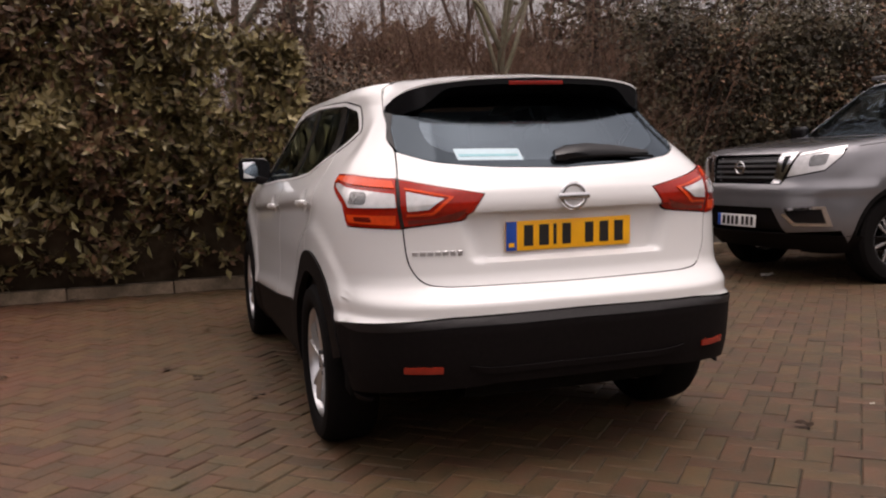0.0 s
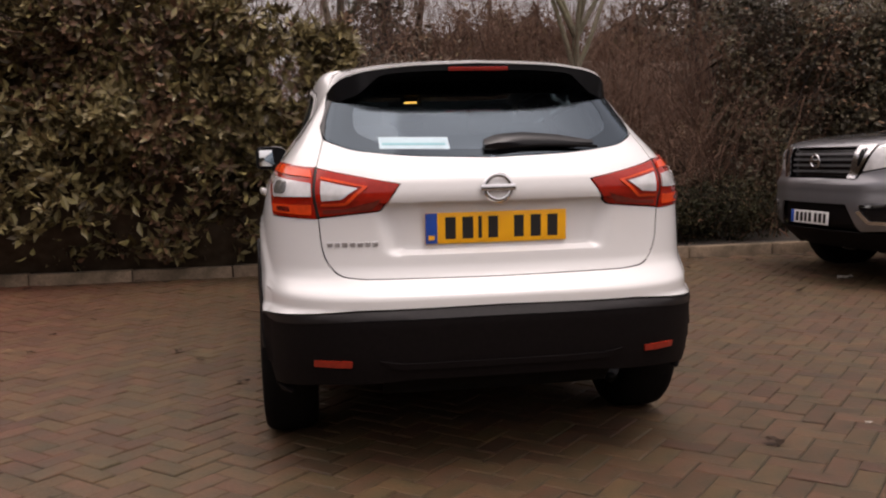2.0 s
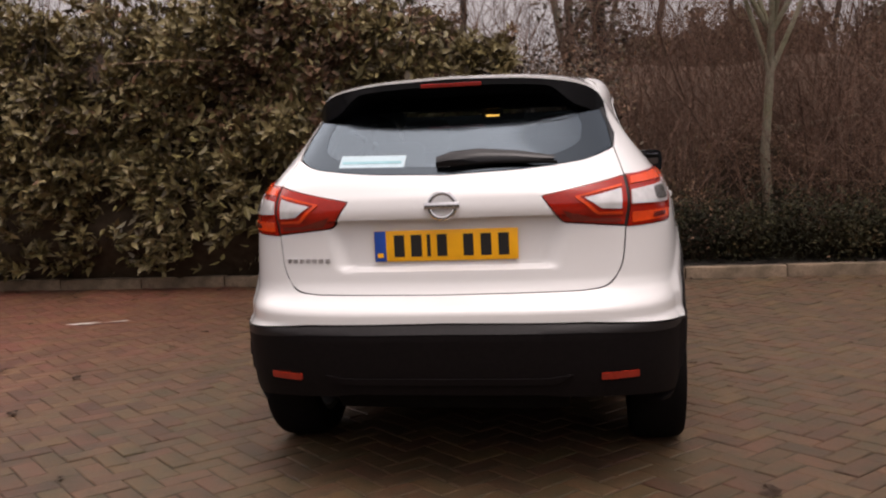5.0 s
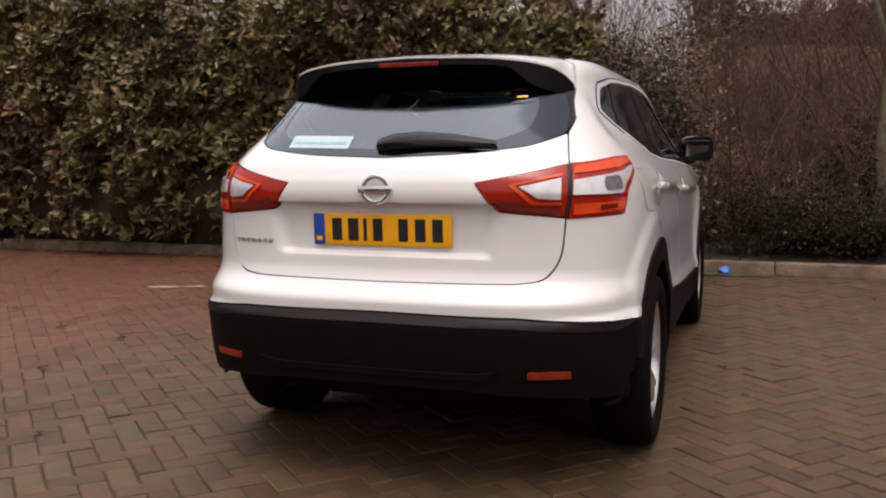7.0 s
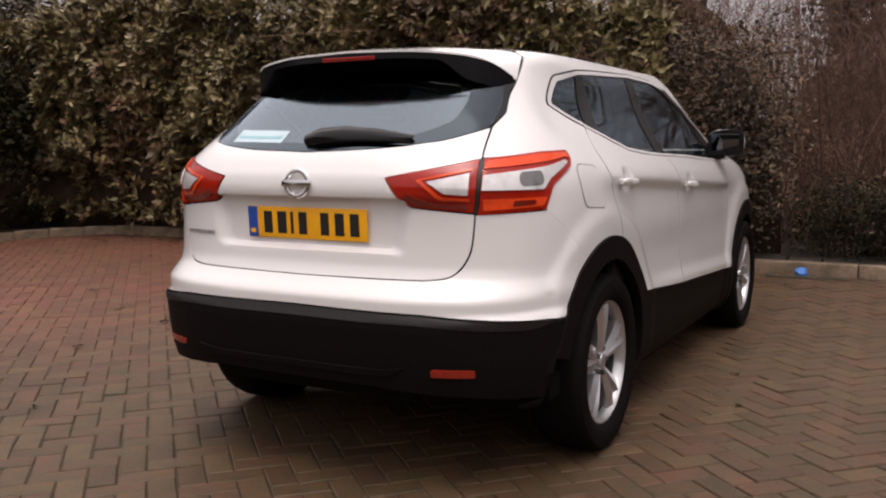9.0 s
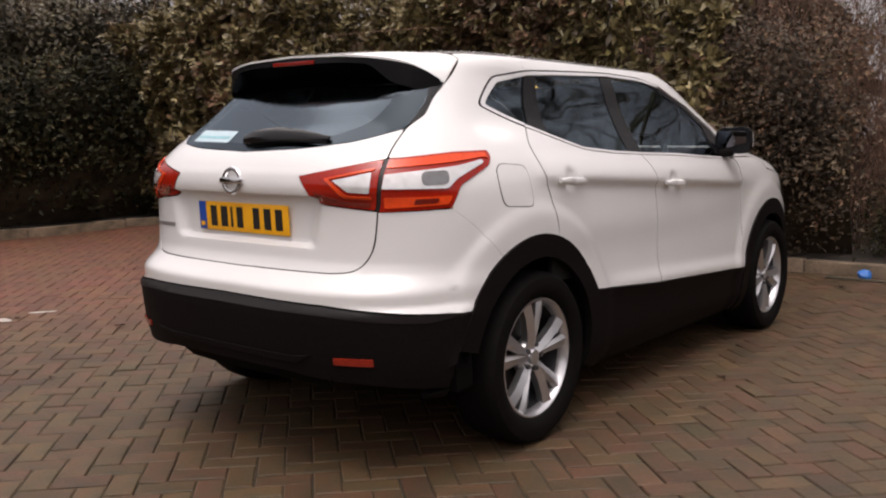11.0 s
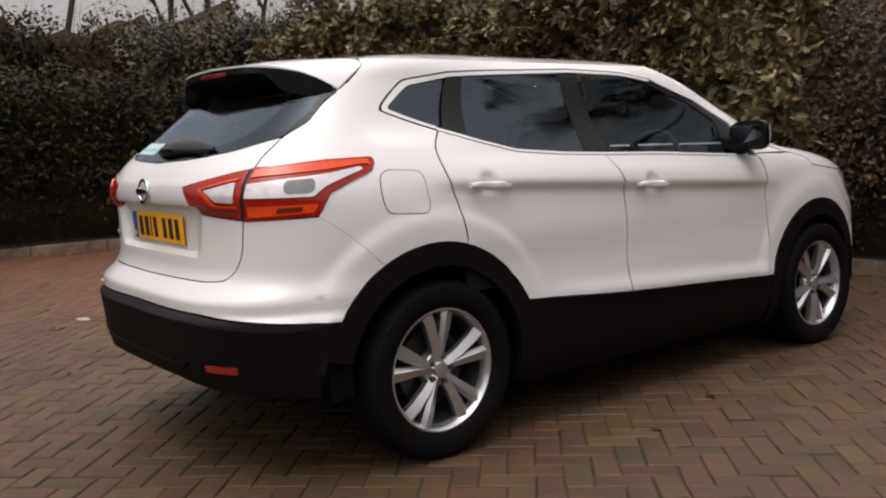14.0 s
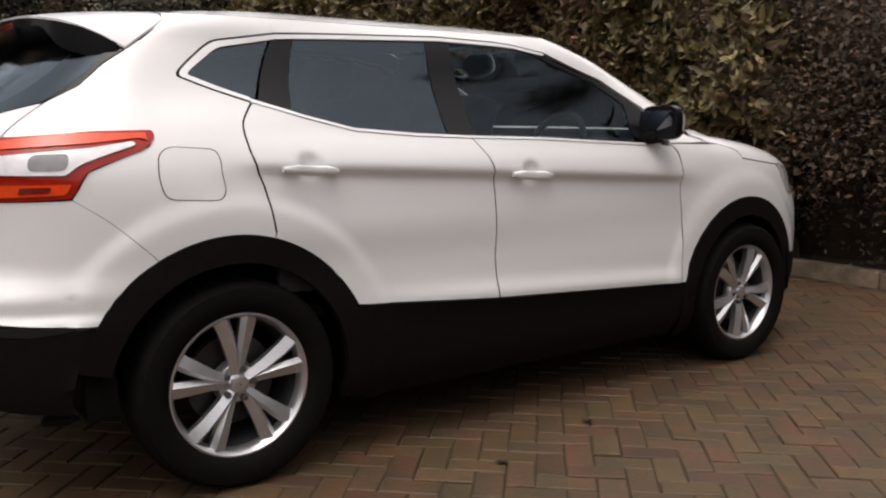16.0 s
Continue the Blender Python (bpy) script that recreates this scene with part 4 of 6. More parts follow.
# number plate: characters are shown as plain bars
plate = new("number_plate")
plate.parent = car
plate["label"] = "yellow rear number plate with a blue band"
bm = bmesh.new()
box(bm, 0.52, 0.006, 0.112, pose(0, -0.744, 0.905, 3), 0.002)
part("plate_board", bm, M["plate_yellow"], plate)
bm = bmesh.new()
box(bm, 0.043, 0.006, 0.110, pose(-0.2375, -0.7455, 0.905, 3), 0.001)
part("blue_band", bm, M["plate_blue"], plate, "blue band")
bm = bmesh.new()
box(bm, 0.022, 0.002, 0.016, pose(-0.2375, -0.7475, 0.872, 3))
part("band_mark", bm, M["plate_yellow"], plate, "small pale mark")
for k, (x, w) in enumerate(((-0.168, 0.038), (-0.105, 0.040), (-0.060, 0.013), (-0.012, 0.036), (0.083, 0.036), (0.146, 0.038), (0.209, 0.038))):
    bm = bmesh.new()
    box(bm, w, 0.002, 0.079, pose(x, -0.7475, 0.905, 3), 0.0006, 1)
    part("character_bar", bm, M["ink"], plate, "black bar in place of a character")

# badge: a plain ring with a bar
bm = bmesh.new()
n, m2 = 40, 8
vv = [[bm.verts.new(((0.047 + 0.009 * math.cos(b)) * math.cos(a), 0.006 * math.sin(b), (0.044 + 0.009 * math.cos(b)) * math.sin(a))) for b in [2 * math.pi * j / m2 for j in range(m2)]] for a in [2 * math.pi * i / n for i in range(n)]]
for i in range(n):
    for j in range(m2):
        bm.faces.new((vv[i][j], vv[(i + 1) % n][j], vv[(i + 1) % n][(j + 1) % m2], vv[i][(j + 1) % m2]))
box(bm, 0.128, 0.010, 0.024, pose(0, -0.004, 0), 0.004)
bmesh.ops.transform(bm, matrix=pose(0, -0.789, 1.047, -4), verts=bm.verts[:])
part("badge", bm, M["chrome"], tailgate, "plain chrome ring badge with a bar")
# model lettering as plain bars
for k in range(7):
    x = -0.597 + 0.0265 * k
    bm = bmesh.new()
    q = sh.qx(x, 0.857)
    p = sh.at(q, 0.857, 0.002)
    nrm = sh.normal(q, 0.857)
    box(bm, 0.020, 0.004, 0.018, Matrix.Translation(p) @ Matrix.Rotation(math.atan2(nrm.y, nrm.x) + math.pi / 2, 4, "Z"), 0.002, 1)
    box(bm, 0.013, 0.006, 0.007, Matrix.Translation(p + nrm * 0.0015) @ Matrix.Rotation(math.atan2(nrm.y, nrm.x) + math.pi / 2, 4, "Z"))
    part("name_bar", bm, M["alloy"], tailgate, "chrome bar in place of a letter")

# rear wiper
wiper = new("rear_wiper")
wiper.parent = car
wiper["label"] = "black rear wiper lying on the window"
bm = bmesh.new()
pts = [(-0.03, 1.190, 0.034, 0.024), (0.02, 1.195, 0.052, 0.034), (0.12, 1.203, 0.056, 0.030), (0.25, 1.203, 0.042, 0.020), (0.39, 1.195, 0.016, 0.010)]
rings = []
for x, z, hgt, outd in pts:
    q = sh.qx(x, z)
    o_ = sh.at(q, z)
    nn = sh.normal(q, z)
    upv = Vector((0, 0.68, 0.73))
    rings.append([bm.verts.new(o_ + upv * hgt * a + nn * (0.003 + outd * b)) for a, b in ((-0.6, 0), (0.6, 0), (0.55, 0.7), (0.1, 1.0), (-0.4, 0.9), (-0.6, 0.5))])
for r0, r1 in zip(rings, rings[1:]):
    for k in range(6):
        bm.faces.new((r0[k], r0[(k + 1) % 6], r1[(k + 1) % 6], r1[k]))
bm.faces.new(rings[0])
bm.faces.new(rings[-1])
part("wiper_arm", bm, M["gloss_black"], wiper, "black wiper arm")
V, F = [], []
path = [sh.at(sh.qx(x, 1.176 + 0.01 * math.sin((x + 0.02) * 7)), 1.176 + 0.01 * math.sin((x + 0.02) * 7), 0.008) for x in np.linspace(0.02, 0.40, 9)]
tube_arrays(path, [0.006] * 9, 6, V, F)
obj("wiper_blade", V, F, M["rubber"], wiper, True, "rubber wiper blade")

# sticker in the rear window
lab = panel("window_sticker", sh, rounded([R(-0.405, 1.194), R(-0.152, 1.188), R(-0.152, 1.232), R(-0.405, 1.238)], 0.004), M["sticker"], rear_window, "pale blue-white sticker strip", out=-0.001, depth=0.001)
panel("sticker_text_bar", sh, rounded([R(-0.395, 1.207), R(-0.165, 1.202), R(-0.165, 1.211), R(-0.395, 1.216)], 0.002), M["sticker_band"], rear_window, "teal bar in place of print", out=0.0, depth=0.0005)

# door handles
for flip, side in SIDES:
    for y0, z0, dn in ((0.16, 1.024, "rear"), (1.125, 0.976, "front")):
        h = new("door_handle")
        h.parent = car
        h["label"] = "white grip handle over a finger recess"
        bm = bmesh.new()
        rings = []
        for t in np.linspace(0, 1, 9):
            y = y0 + 0.20 * t
            z = z0 - 0.052 * 0.2 * t
            q = sh.qy(y, z)
            lift = 0.030 * math.sin(math.pi * min(max(t, 0.04), 0.96)) ** 0.5
            c = sh.at(-q if flip else q, z, lift)
            nn = sh.normal(-q if flip else q, z)
            wv = 0.0165 * (0.55 + 0.45 * math.sin(math.pi * t) ** 0.6)
            rings.append([bm.verts.new(c + nn * 0.010 * math.cos(a) + Vector((0, 0, 1)) * wv * math.sin(a)) for a in np.linspace(0, 2 * math.pi, 9)[:-1]])
        for r0, r1 in zip(rings, rings[1:]):
            for k in range(8):
                bm.faces.new((r0[k], r0[(k + 1) % 8], r1[(k + 1) % 8], r1[k]))
        bm.faces.new(rings[0])
        bm.faces.new(rings[-1])
        part("grip", bm, M["white"], h, "white grip")

# door mirrors
for flip, side in SIDES:
    s = -1 if flip else 1
    mir = new("door_mirror")
    mir.parent = car
    mir["label"] = "black and white door mirror on a black foot"
    bm = bmesh.new()
    bmesh.ops.create_icosphere(bm, subdivisions=3, radius=1)
    for v in bm.verts:
        x, y, z = v.co
        f = lambda c, e: math.copysign(abs(c) ** e, c)
        v.co = Vector((f(x, 0.55) * 0.100, max(y, -0.25) * 0.085, f(z, 0.55) * 0.074 * (1 + 0.12 * x * s)))
    bmesh.ops.transform(bm, matrix=pose(s * 0.872, 1.955, 1.176, 0, 0, s * 6), verts=bm.verts[:])
    part("mirror_housing", bm, M["gloss_black"], mir, "black mirror housing")
    bm = bmesh.new()
    bmesh.ops.create_icosphere(bm, subdivisions=3, radius=1)
    for v in bm.verts:
        x, y, z = v.co
        v.co = Vector((f(x, 0.6) * 0.099, max(y, 0.25) * 0.092, f(z, 0.6) * 0.073))
    bmesh.ops.transform(bm, matrix=pose(s * 0.874, 1.955, 1.178, 0, 0, s * 6), verts=bm.verts[:])
    part("mirror_cap", bm, M["white"], mir, "white mirror cap")
    bm = bmesh.new()
    box(bm, 0.150, 0.004, 0.100, pose(s * 0.872, 1.9315, 1.176, 7 if s > 0 else -3, 0, 8 if s > 0 else 11), 0.0015)
    part("mirror_glass", bm, M["mirror_dim_reflection" if s > 0 else "mirror"], mir, "mirror glass with a dim reflection put into its colour" if s > 0 else "mirror glass")
    bm = bmesh.new()
    box(bm, 0.12, 0.07, 0.05, pose(s * 0.812, 1.95, 1.104, 0, s * -12, 0), 0.015)
    part("mirror_foot", bm, M["black_plastic"], mir, "black mirror foot")

# cabin
cabin = new("cabin")
cabin.parent = car
cabin["label"] = "dark cloth interior"


def cushion(name, w, d, h, m, bevel=0.05):
    bm = bmesh.new()
    box(bm, w, d, h, m, bevel, 3)
    return part(name, bm, M["seat"], cabin)


for s in (-1, 1):
    cushion("front_seat", 0.50, 0.50, 0.16, pose(s * 0.37, 1.45, 0.66))
    cushion("front_backrest", 0.48, 0.14, 0.62, pose(s * 0.37, 1.14, 0.98, -14))
    cushion("front_headrest", 0.26, 0.10, 0.17, pose(s * 0.37, 1.03, 1.36, -10), 0.04)
    cushion("rear_headrest", 0.24, 0.09, 0.14, pose(s * 0.36, 0.22, 1.24, -14), 0.04)
cushion("rear_backrest", 1.28, 0.14, 0.58, pose(0, 0.32, 0.92, -16))
cushion("rear_bench", 1.30, 0.48, 0.18, pose(0, 0.62, 0.66))
cushion("dashboard", 1.40, 0.36, 0.22, pose(0, 2.18, 0.98), 0.08)
cushion("parcel_shelf", 1.10, 0.55, 0.03, pose(0, -0.12, 1.06), 0.01)
cushion("cabin_floor", 1.40, 2.5, 0.05, pose(0, 1.0, 0.52), 0.01)
cushion("headlining", 1.0, 1.5, 0.02, pose(0, 0.70, 1.525), 0.008)
for flip, side in SIDES:
    panel("door_card", sh, rounded([Y(0.16, 0.62), Y(0.16, 1.205), Y(0.30, 1.165), Y(0.50, 1.132), Y(0.95, 1.108), Y(1.40, 1.095), Y(2.0, 1.066), Y(2.0, 0.55)], 0.02), M["seat"], cabin, "dark inner door lining", out=-0.05, depth=0.02, flip=flip, grid=0.06)
    bm = bmesh.new()
    box(bm, 0.30, 0.10, 0.23, pose((-1 if flip else 1) * 0.665, -0.428, 0.415, 4), 0.012)
    part("mud_flap", bm, M["underbody"], car, "black liner behind the rear wheel")
bm = bmesh.new()
n, m2 = 32, 8
vv = [[bm.verts.new(((0.175 + 0.016 * math.cos(b)) * math.cos(a), 0.016 * math.sin(b), (0.175 + 0.016 * math.cos(b)) * math.sin(a))) for b in [2 * math.pi * j / m2 for j in range(m2)]] for a in [2 * math.pi * i / n for i in range(n)]]
for i in range(n):
    for j in range(m2):
        bm.faces.new((vv[i][j], vv[(i + 1) % n][j], vv[(i + 1) % n][(j + 1) % m2], vv[i][(j + 1) % m2]))
box(bm, 0.34, 0.03, 0.05, pose(0, 0, 0), 0.01)
bmesh.ops.transform(bm, matrix=pose(0.37, 1.80, 1.05, -25), verts=bm.verts[:])
part("steering_wheel", bm, M["seat"], cabin, "black steering wheel")
bm = bmesh.new()
box(bm, 0.22, 0.02, 0.06, pose(0, 1.92, 1.36), 0.015)
part("interior_mirror", bm, M["seat"], cabin, "black interior mirror")

lampb = bmesh.new()
box(lampb, 0.080, 0.008, 0.010, pose(-0.036, 1.40, 1.480), 0.003)
part("courtesy_lamp", lampb, M["lit_lamp"], cabin, "small lit amber courtesy lamp")
# added blocker: back and side walls let the lamp show only rearward
lampb = bmesh.new()
box(lampb, 0.11, 0.03, 0.05, pose(-0.036, 1.422, 1.49), 0.006)
for dx in (-0.05, 0.05):
    box(lampb, 0.008, 0.13, 0.04, pose(-0.036 + dx, 1.36, 1.49), 0.002)
part("lamp_housing", lampb, M["seat"], cabin, "dark shield added to hide the courtesy lamp from the sides")
# ---------------------------------------------------------------- the yard
KERB_Y, LEFT_X, BACK_Y, RIGHT_X = 4.70, -8.15, -9.5, 9.5


def ground_z(x, y):
    """The paving is level, and lifts a little towards the kerb."""
    return 0.045 * max(0.0, y - 3.1)


ground = obj("ground", [(-300, -300, -0.02), (300, -300, -0.02), (300, 300, -0.02), (-300, 300, -0.02)], [(0, 1, 2, 3)], M["earth"])
tagged(ground, "dark soil with leaf litter", "ground", kind="structure")
V, F = [], []
nx = 8
ys = [BACK_Y + (3.1 - BACK_Y) * j / 16 for j in range(16)] + [3.1, 3.5, 3.9, 4.3, KERB_Y]
ny = len(ys) - 1
for y in ys:
    for i in range(nx + 1):
        x = LEFT_X + (RIGHT_X - LEFT_X) * i / nx
        V.append((x, y, ground_z(x, y) - 0.006))
for j in range(ny):
    for i in range(nx):
        k = j * (nx + 1) + i
        F.append((k, k + 1, k + nx + 2, k + nx + 1))
pavement = obj("pavement", V, F, M["sand"])
tagged(pavement, "brown block paving laid in herringbone with dark sandy joints", "paving", kind="structure")
# a bed of soil behind the kerb, a little higher than the paving
V, F = [], []
for j in range(9):
    for i in range(61):
        x, y = -20 + 40 * i / 60, KERB_Y + 0.08 + 22 * (j / 8) ** 2
        V.append((x, y, 0.15 + 0.05 * noise.noise(Vector((x, y, 0))) + 0.02 * (y - KERB_Y)))
for j in range(8):
    for i in range(60):
        k = j * 61 + i
        F.append((k, k + 1, k + 62, k + 61))
tagged(obj("planting_bed", V, F, M["earth"], None, True), "dark soil bed littered with dead leaves", "soil bed", kind="structure")
V, F = [], []
for j in range(31):
    for i in range(9):
        x, y = LEFT_X - 0.08 - 22 * (i / 8) ** 2, -12 + 17 * j / 30
        V.append((x, y, 0.10 + 0.05 * noise.noise(Vector((x, y, 3)))))
for j in range(30):
    for i in range(8):
        k = j * 9 + i
        F.append((k, k + 1, k + 10, k + 9))
tagged(obj("side_bed", V, F, M["earth"], None, True), "dark soil bed under a hedge", "soil bed", kind="structure")


# the wood floor rises in a litter-covered bank beyond the planting
V, F = [], []
for j in range(25):
    for i in range(45):
        x, y = -2.0 + 22 * i / 44, 6.6 + 12.0 * j / 24
        V.append((x, y, 0.02 + 2.9 * step(6.8, 13.5, y) * step(-2.0, 0.8, x) + 0.16 * noise.noise(Vector((x * 0.8, y * 0.8, 4))) * step(6.8, 8.5, y)))
for j in range(24):
    for i in range(44):
        k = j * 45 + i
        F.append((k, k + 1, k + 46, k + 45))
tagged(obj("woodland_bank", V, F, M["leaf_litter"], None, True), "brown woodland bank covered with fallen leaves", "bank", kind="structure")


# kerb stones
def kerb_stone(length):
    bm = bmesh.new()
    box(bm, length - 0.008, 0.125, 0.25, pose(0, 0, -0.125), 0.014, 2)
    me = bpy.data.meshes.new("kerb_stone")
    bm.to_mesh(me)
    bm.free()
    me.materials.append(M["kerb"])
    me.shade_smooth()
    me.set_sharp_from_angle(angle=radians(40))
    return me


kerb = thing("kerb", "worn concrete kerb edging the paving, dusty and stained", "kerb", kind="structure")
stone = kerb_stone(0.915)
rk = random.Random(5)
top = ground_z(0, KERB_Y) + 0.105
x = LEFT_X + 1.3
while x < 9.0:
    o = new("kerb_stone", stone)
    o.parent = kerb
    o.matrix_basis = pose(x + 0.457, KERB_Y + 0.0625 + rk.uniform(-0.004, 0.004), top + rk.uniform(-0.006, 0.004), 0, 0, rk.uniform(-0.4, 0.4))
    x += 0.915
small = kerb_stone(0.42)
for k in range(5):
    a = radians(99 + 18 * k)
    o = new("kerb_stone", small)
    o.parent = kerb
    o.matrix_basis = pose(LEFT_X + 1.3 + 1.36 * math.cos(a), KERB_Y - 1.3 + 1.36 * math.sin(a), top - 0.012 * k, 0, 0, math.degrees(a) - 90)
y = KERB_Y - 1.3
while y > BACK_Y:
    o = new("kerb_stone", stone)
    o.parent = kerb
    o.matrix_basis = pose(LEFT_X - 0.0625, y - 0.457, max(0.105, top - 0.06) + rk.uniform(-0.005, 0.004), 0, 0, 90 + rk.uniform(-0.4, 0.4))
    y -= 0.915


# ---------------------------------------------------------------- planting
def leaf_mesh(name, pts, normals, size, rng, material, parent, aspect=0.5, droop=0.35, label="", whorl=None):
    """Many small folded leaves in one mesh: two facets each, along their own stalk direction; whorl: the shoot that each leaf sits round."""
    n = len(pts)
    d = rng.normal(size=(n, 3)) * np.array([1, 1, 0.7])
    d[:, 2] -= droop
    d += 0.5 * normals
    u = normals * 0.9 + rng.normal(size=(n, 3)) * 0.55 + np.array([0, 0, 0.45])
    if whorl is not None:
        turn = 2.4 * np.arange(n) + rng.normal(0, 0.25, n)
        side = np.cross(whorl, np.array([0.31, 0.17, 0.94]))
        side /= np.linalg.norm(side, axis=1)[:, None] + 1e-9
        other = np.cross(whorl, side)
        open_ = rng.uniform(0.35, 1.15, n)[:, None]
        d = whorl * np.cos(open_) + (side * np.cos(turn)[:, None] + other * np.sin(turn)[:, None]) * np.sin(open_) - np.array([0, 0, 0.12])
        u = whorl + rng.normal(size=(n, 3)) * 0.2
    d /= np.linalg.norm(d, axis=1)[:, None]
    s = np.cross(d, u)
    s /= np.linalg.norm(s, axis=1)[:, None] + 1e-9
    w = np.cross(s, d)
    L = size * rng.uniform(0.6, 1.25, n)[:, None]
    B = L * aspect * 0.5
    fold = B * rng.uniform(0.1, 0.5, n)[:, None]
    base, tipp = pts, pts + d * L - w * L * 0.12
    midp = pts + d * L * 0.45
    left, right = midp - s * B + w * fold, midp + s * B + w * fold
    V = np.stack([base, left, tipp, right], 1).reshape(-1, 3)
    k = np.arange(n)[:, None] * 4
    F = np.concatenate([k + np.array([0, 2, 1]), k + np.array([0, 3, 2])], 1).reshape(-1, 3)
    me = bpy.data.meshes.new(name)
    me.vertices.add(len(V))
    me.vertices.foreach_set("co", V.astype(np.float32).ravel())
    me.loops.add(len(F) * 3)
    me.loops.foreach_set("vertex_index", F.astype(np.int32).ravel())
    me.polygons.add(len(F))
    me.polygons.foreach_set("loop_start", np.arange(0, len(F) * 3, 3, dtype=np.int32))
    me.update(calc_edges=True)
    me.materials.append(material)
    o = new(name, me)
    o.parent = parent
    if label:
        o["label"] = label
    o["kind"] = "stuff"
    return o


def lumpy(x, z, seed, amp):
    return amp * (noise.noise(Vector((x * 0.9, z * 0.9, seed))) + 0.55 * noise.noise(Vector((x * 2.3, z * 2.3, seed + 5))) + 0.3 * noise.noise(Vector((x * 5.5, z * 5.5, seed + 9))))


def hedge(name, label, p0, p1, depth, height, leaves, size, material, brown, seed, top_amp=0.25, bottom=0.25, category="hedge", density_low=0.3, shoots=False):
    """A hedge along a line: a core sheet coloured as shade, stems, and leaves gathered in clumps on an uneven face and
    top.
    """
    rng = np.random.default_rng(seed)
    h = thing(name, label, category)
    a, b = Vector(p0), Vector(p1)
    along = (b - a)
    Ln = along.length
    along.normalize()
    nrm = Vector((along.y, -along.x, 0))
    # core: a dark sheet that paints the inner shade, set well back from the face
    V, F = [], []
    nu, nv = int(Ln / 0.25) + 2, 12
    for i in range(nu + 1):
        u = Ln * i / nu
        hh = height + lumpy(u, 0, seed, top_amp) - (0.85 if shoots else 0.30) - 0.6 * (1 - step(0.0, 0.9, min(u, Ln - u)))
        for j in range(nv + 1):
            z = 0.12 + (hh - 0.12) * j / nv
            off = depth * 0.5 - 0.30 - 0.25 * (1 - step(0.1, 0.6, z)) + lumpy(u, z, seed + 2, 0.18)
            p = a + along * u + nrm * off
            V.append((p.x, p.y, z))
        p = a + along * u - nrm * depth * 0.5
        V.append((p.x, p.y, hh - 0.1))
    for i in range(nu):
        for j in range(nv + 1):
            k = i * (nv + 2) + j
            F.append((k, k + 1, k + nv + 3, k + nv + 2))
    obj("hedge_core", V, F, M["core"], h, True, "dark sheet standing in for the shade inside the hedge")
    # stems
    V, F = [], []
    rr = random.Random(seed)
    for k in range(int(Ln * 9)):
        u = rr.uniform(0, Ln)
        p = a + along * u + nrm * (rr.uniform(-0.35, 0.02) * depth)
        p.z = 0.05
        pts = [p.copy()]
        dd = Vector((rr.uniform(-0.25, 0.25), rr.uniform(-0.25, 0.25), 1)) + nrm * rr.uniform(0, 0.2)
        for s in range(6):
            dd = (dd + Vector((rr.uniform(-0.3, 0.3), rr.uniform(-0.3, 0.3), 0))).normalized()
            dd.z = abs(dd.z) * 0.9 + 0.2
            pts.append(pts[-1] + dd * height * 0.16)
        r0 = rr.uniform(0.006, 0.018)
        tube_arrays(pts, [r0 * (1 - 0.13 * s) for s in range(7)], 4, V, F)
    obj("stem_tangle", V, F, M["dark_bark"], h, True, "thin brown stems")["kind"] = "stuff"
    # clumps of leaves
    nc = int(leaves / (10 if shoots else 26))
    U = rng.uniform(0, Ln, nc)
    zz = rng.uniform(0, 1, nc)
    P, N = [], []
    for u, t in zip(U, zz):
        hh = height + lumpy(u, 0, seed, top_amp)
        z = bottom + (hh - bottom) * (t ** 0.85)
        if rng.random() > density_low + (1 - density_low) * step(0.12, 0.36, t):
            continue
        hollow = noise.noise(Vector((u * 1.9, z * 1.9, seed * 2.3))) + 0.6 * noise.noise(Vector((u * 4.3, z * 4.3, seed * 0.7)))
        if shoots and (rng.random() < 0.75 * step(0.05, -0.35, hollow) or rng.random() < 0.5 * step(0.78, 0.95, t)):
            continue
        onto = rng.random()
        face = depth * 0.5 + lumpy(u, z, seed + 2, 0.24) + 0.13 * noise.noise(Vector((u * 2.1, z * 2.1, seed * 1.7))) - 0.30 * (1 - step(0.1, 0.75, z - bottom + 0.1))
        if t > 0.90:
            off = rng.uniform(-depth * 0.5, face)
            nv = Vector((0, 0, 1)) + nrm * 0.5
        else:
            off = face - abs(rng.normal(0, 0.13))
            nv = nrm + Vector((0, 0, 0.35))
        if shoots:
            off += 0.16 * hollow
        c = a + along * u + nrm * off
        P.append((c.x, c.y, z))
        N.append(nv.normalized()[:])
    P, N = np.array(P), np.array(N)
    cnt = rng.integers(7, 13, len(P)) if shoots else rng.integers(14, 34, len(P))
    idx = np.repeat(np.arange(len(P)), cnt)
    spread = (rng.uniform(0.012, 0.03, len(P)) if shoots else rng.uniform(0.06, 0.17, len(P)))[idx][:, None]
    axis = None
    if shoots:
        axis = N + rng.normal(size=N.shape) * 0.45 + np.array([0, 0, 0.25])
        axis = (axis / np.linalg.norm(axis, axis=1)[:, None])[idx]
    pts = P[idx] + rng.normal(size=(len(idx), 3)) * spread * np.array([1, 1, 0.8])
    isb = np.array([noise.noise(Vector((p[0] * 0.7, p[1] * 0.7, p[2] * 0.7 + seed * 3))) for p in P])[idx] + rng.normal(0, 0.22, len(idx)) > np.interp(brown, [0, 0.5, 1], [0.9, 0.05, -0.9])
    pick = lambda keep: None if axis is None else axis[keep]
    leaf_mesh("leaves", pts[~isb], N[idx][~isb], size, rng, material, h, 0.42 if shoots else 0.5, label="glossy green leaves", whorl=pick(~isb))
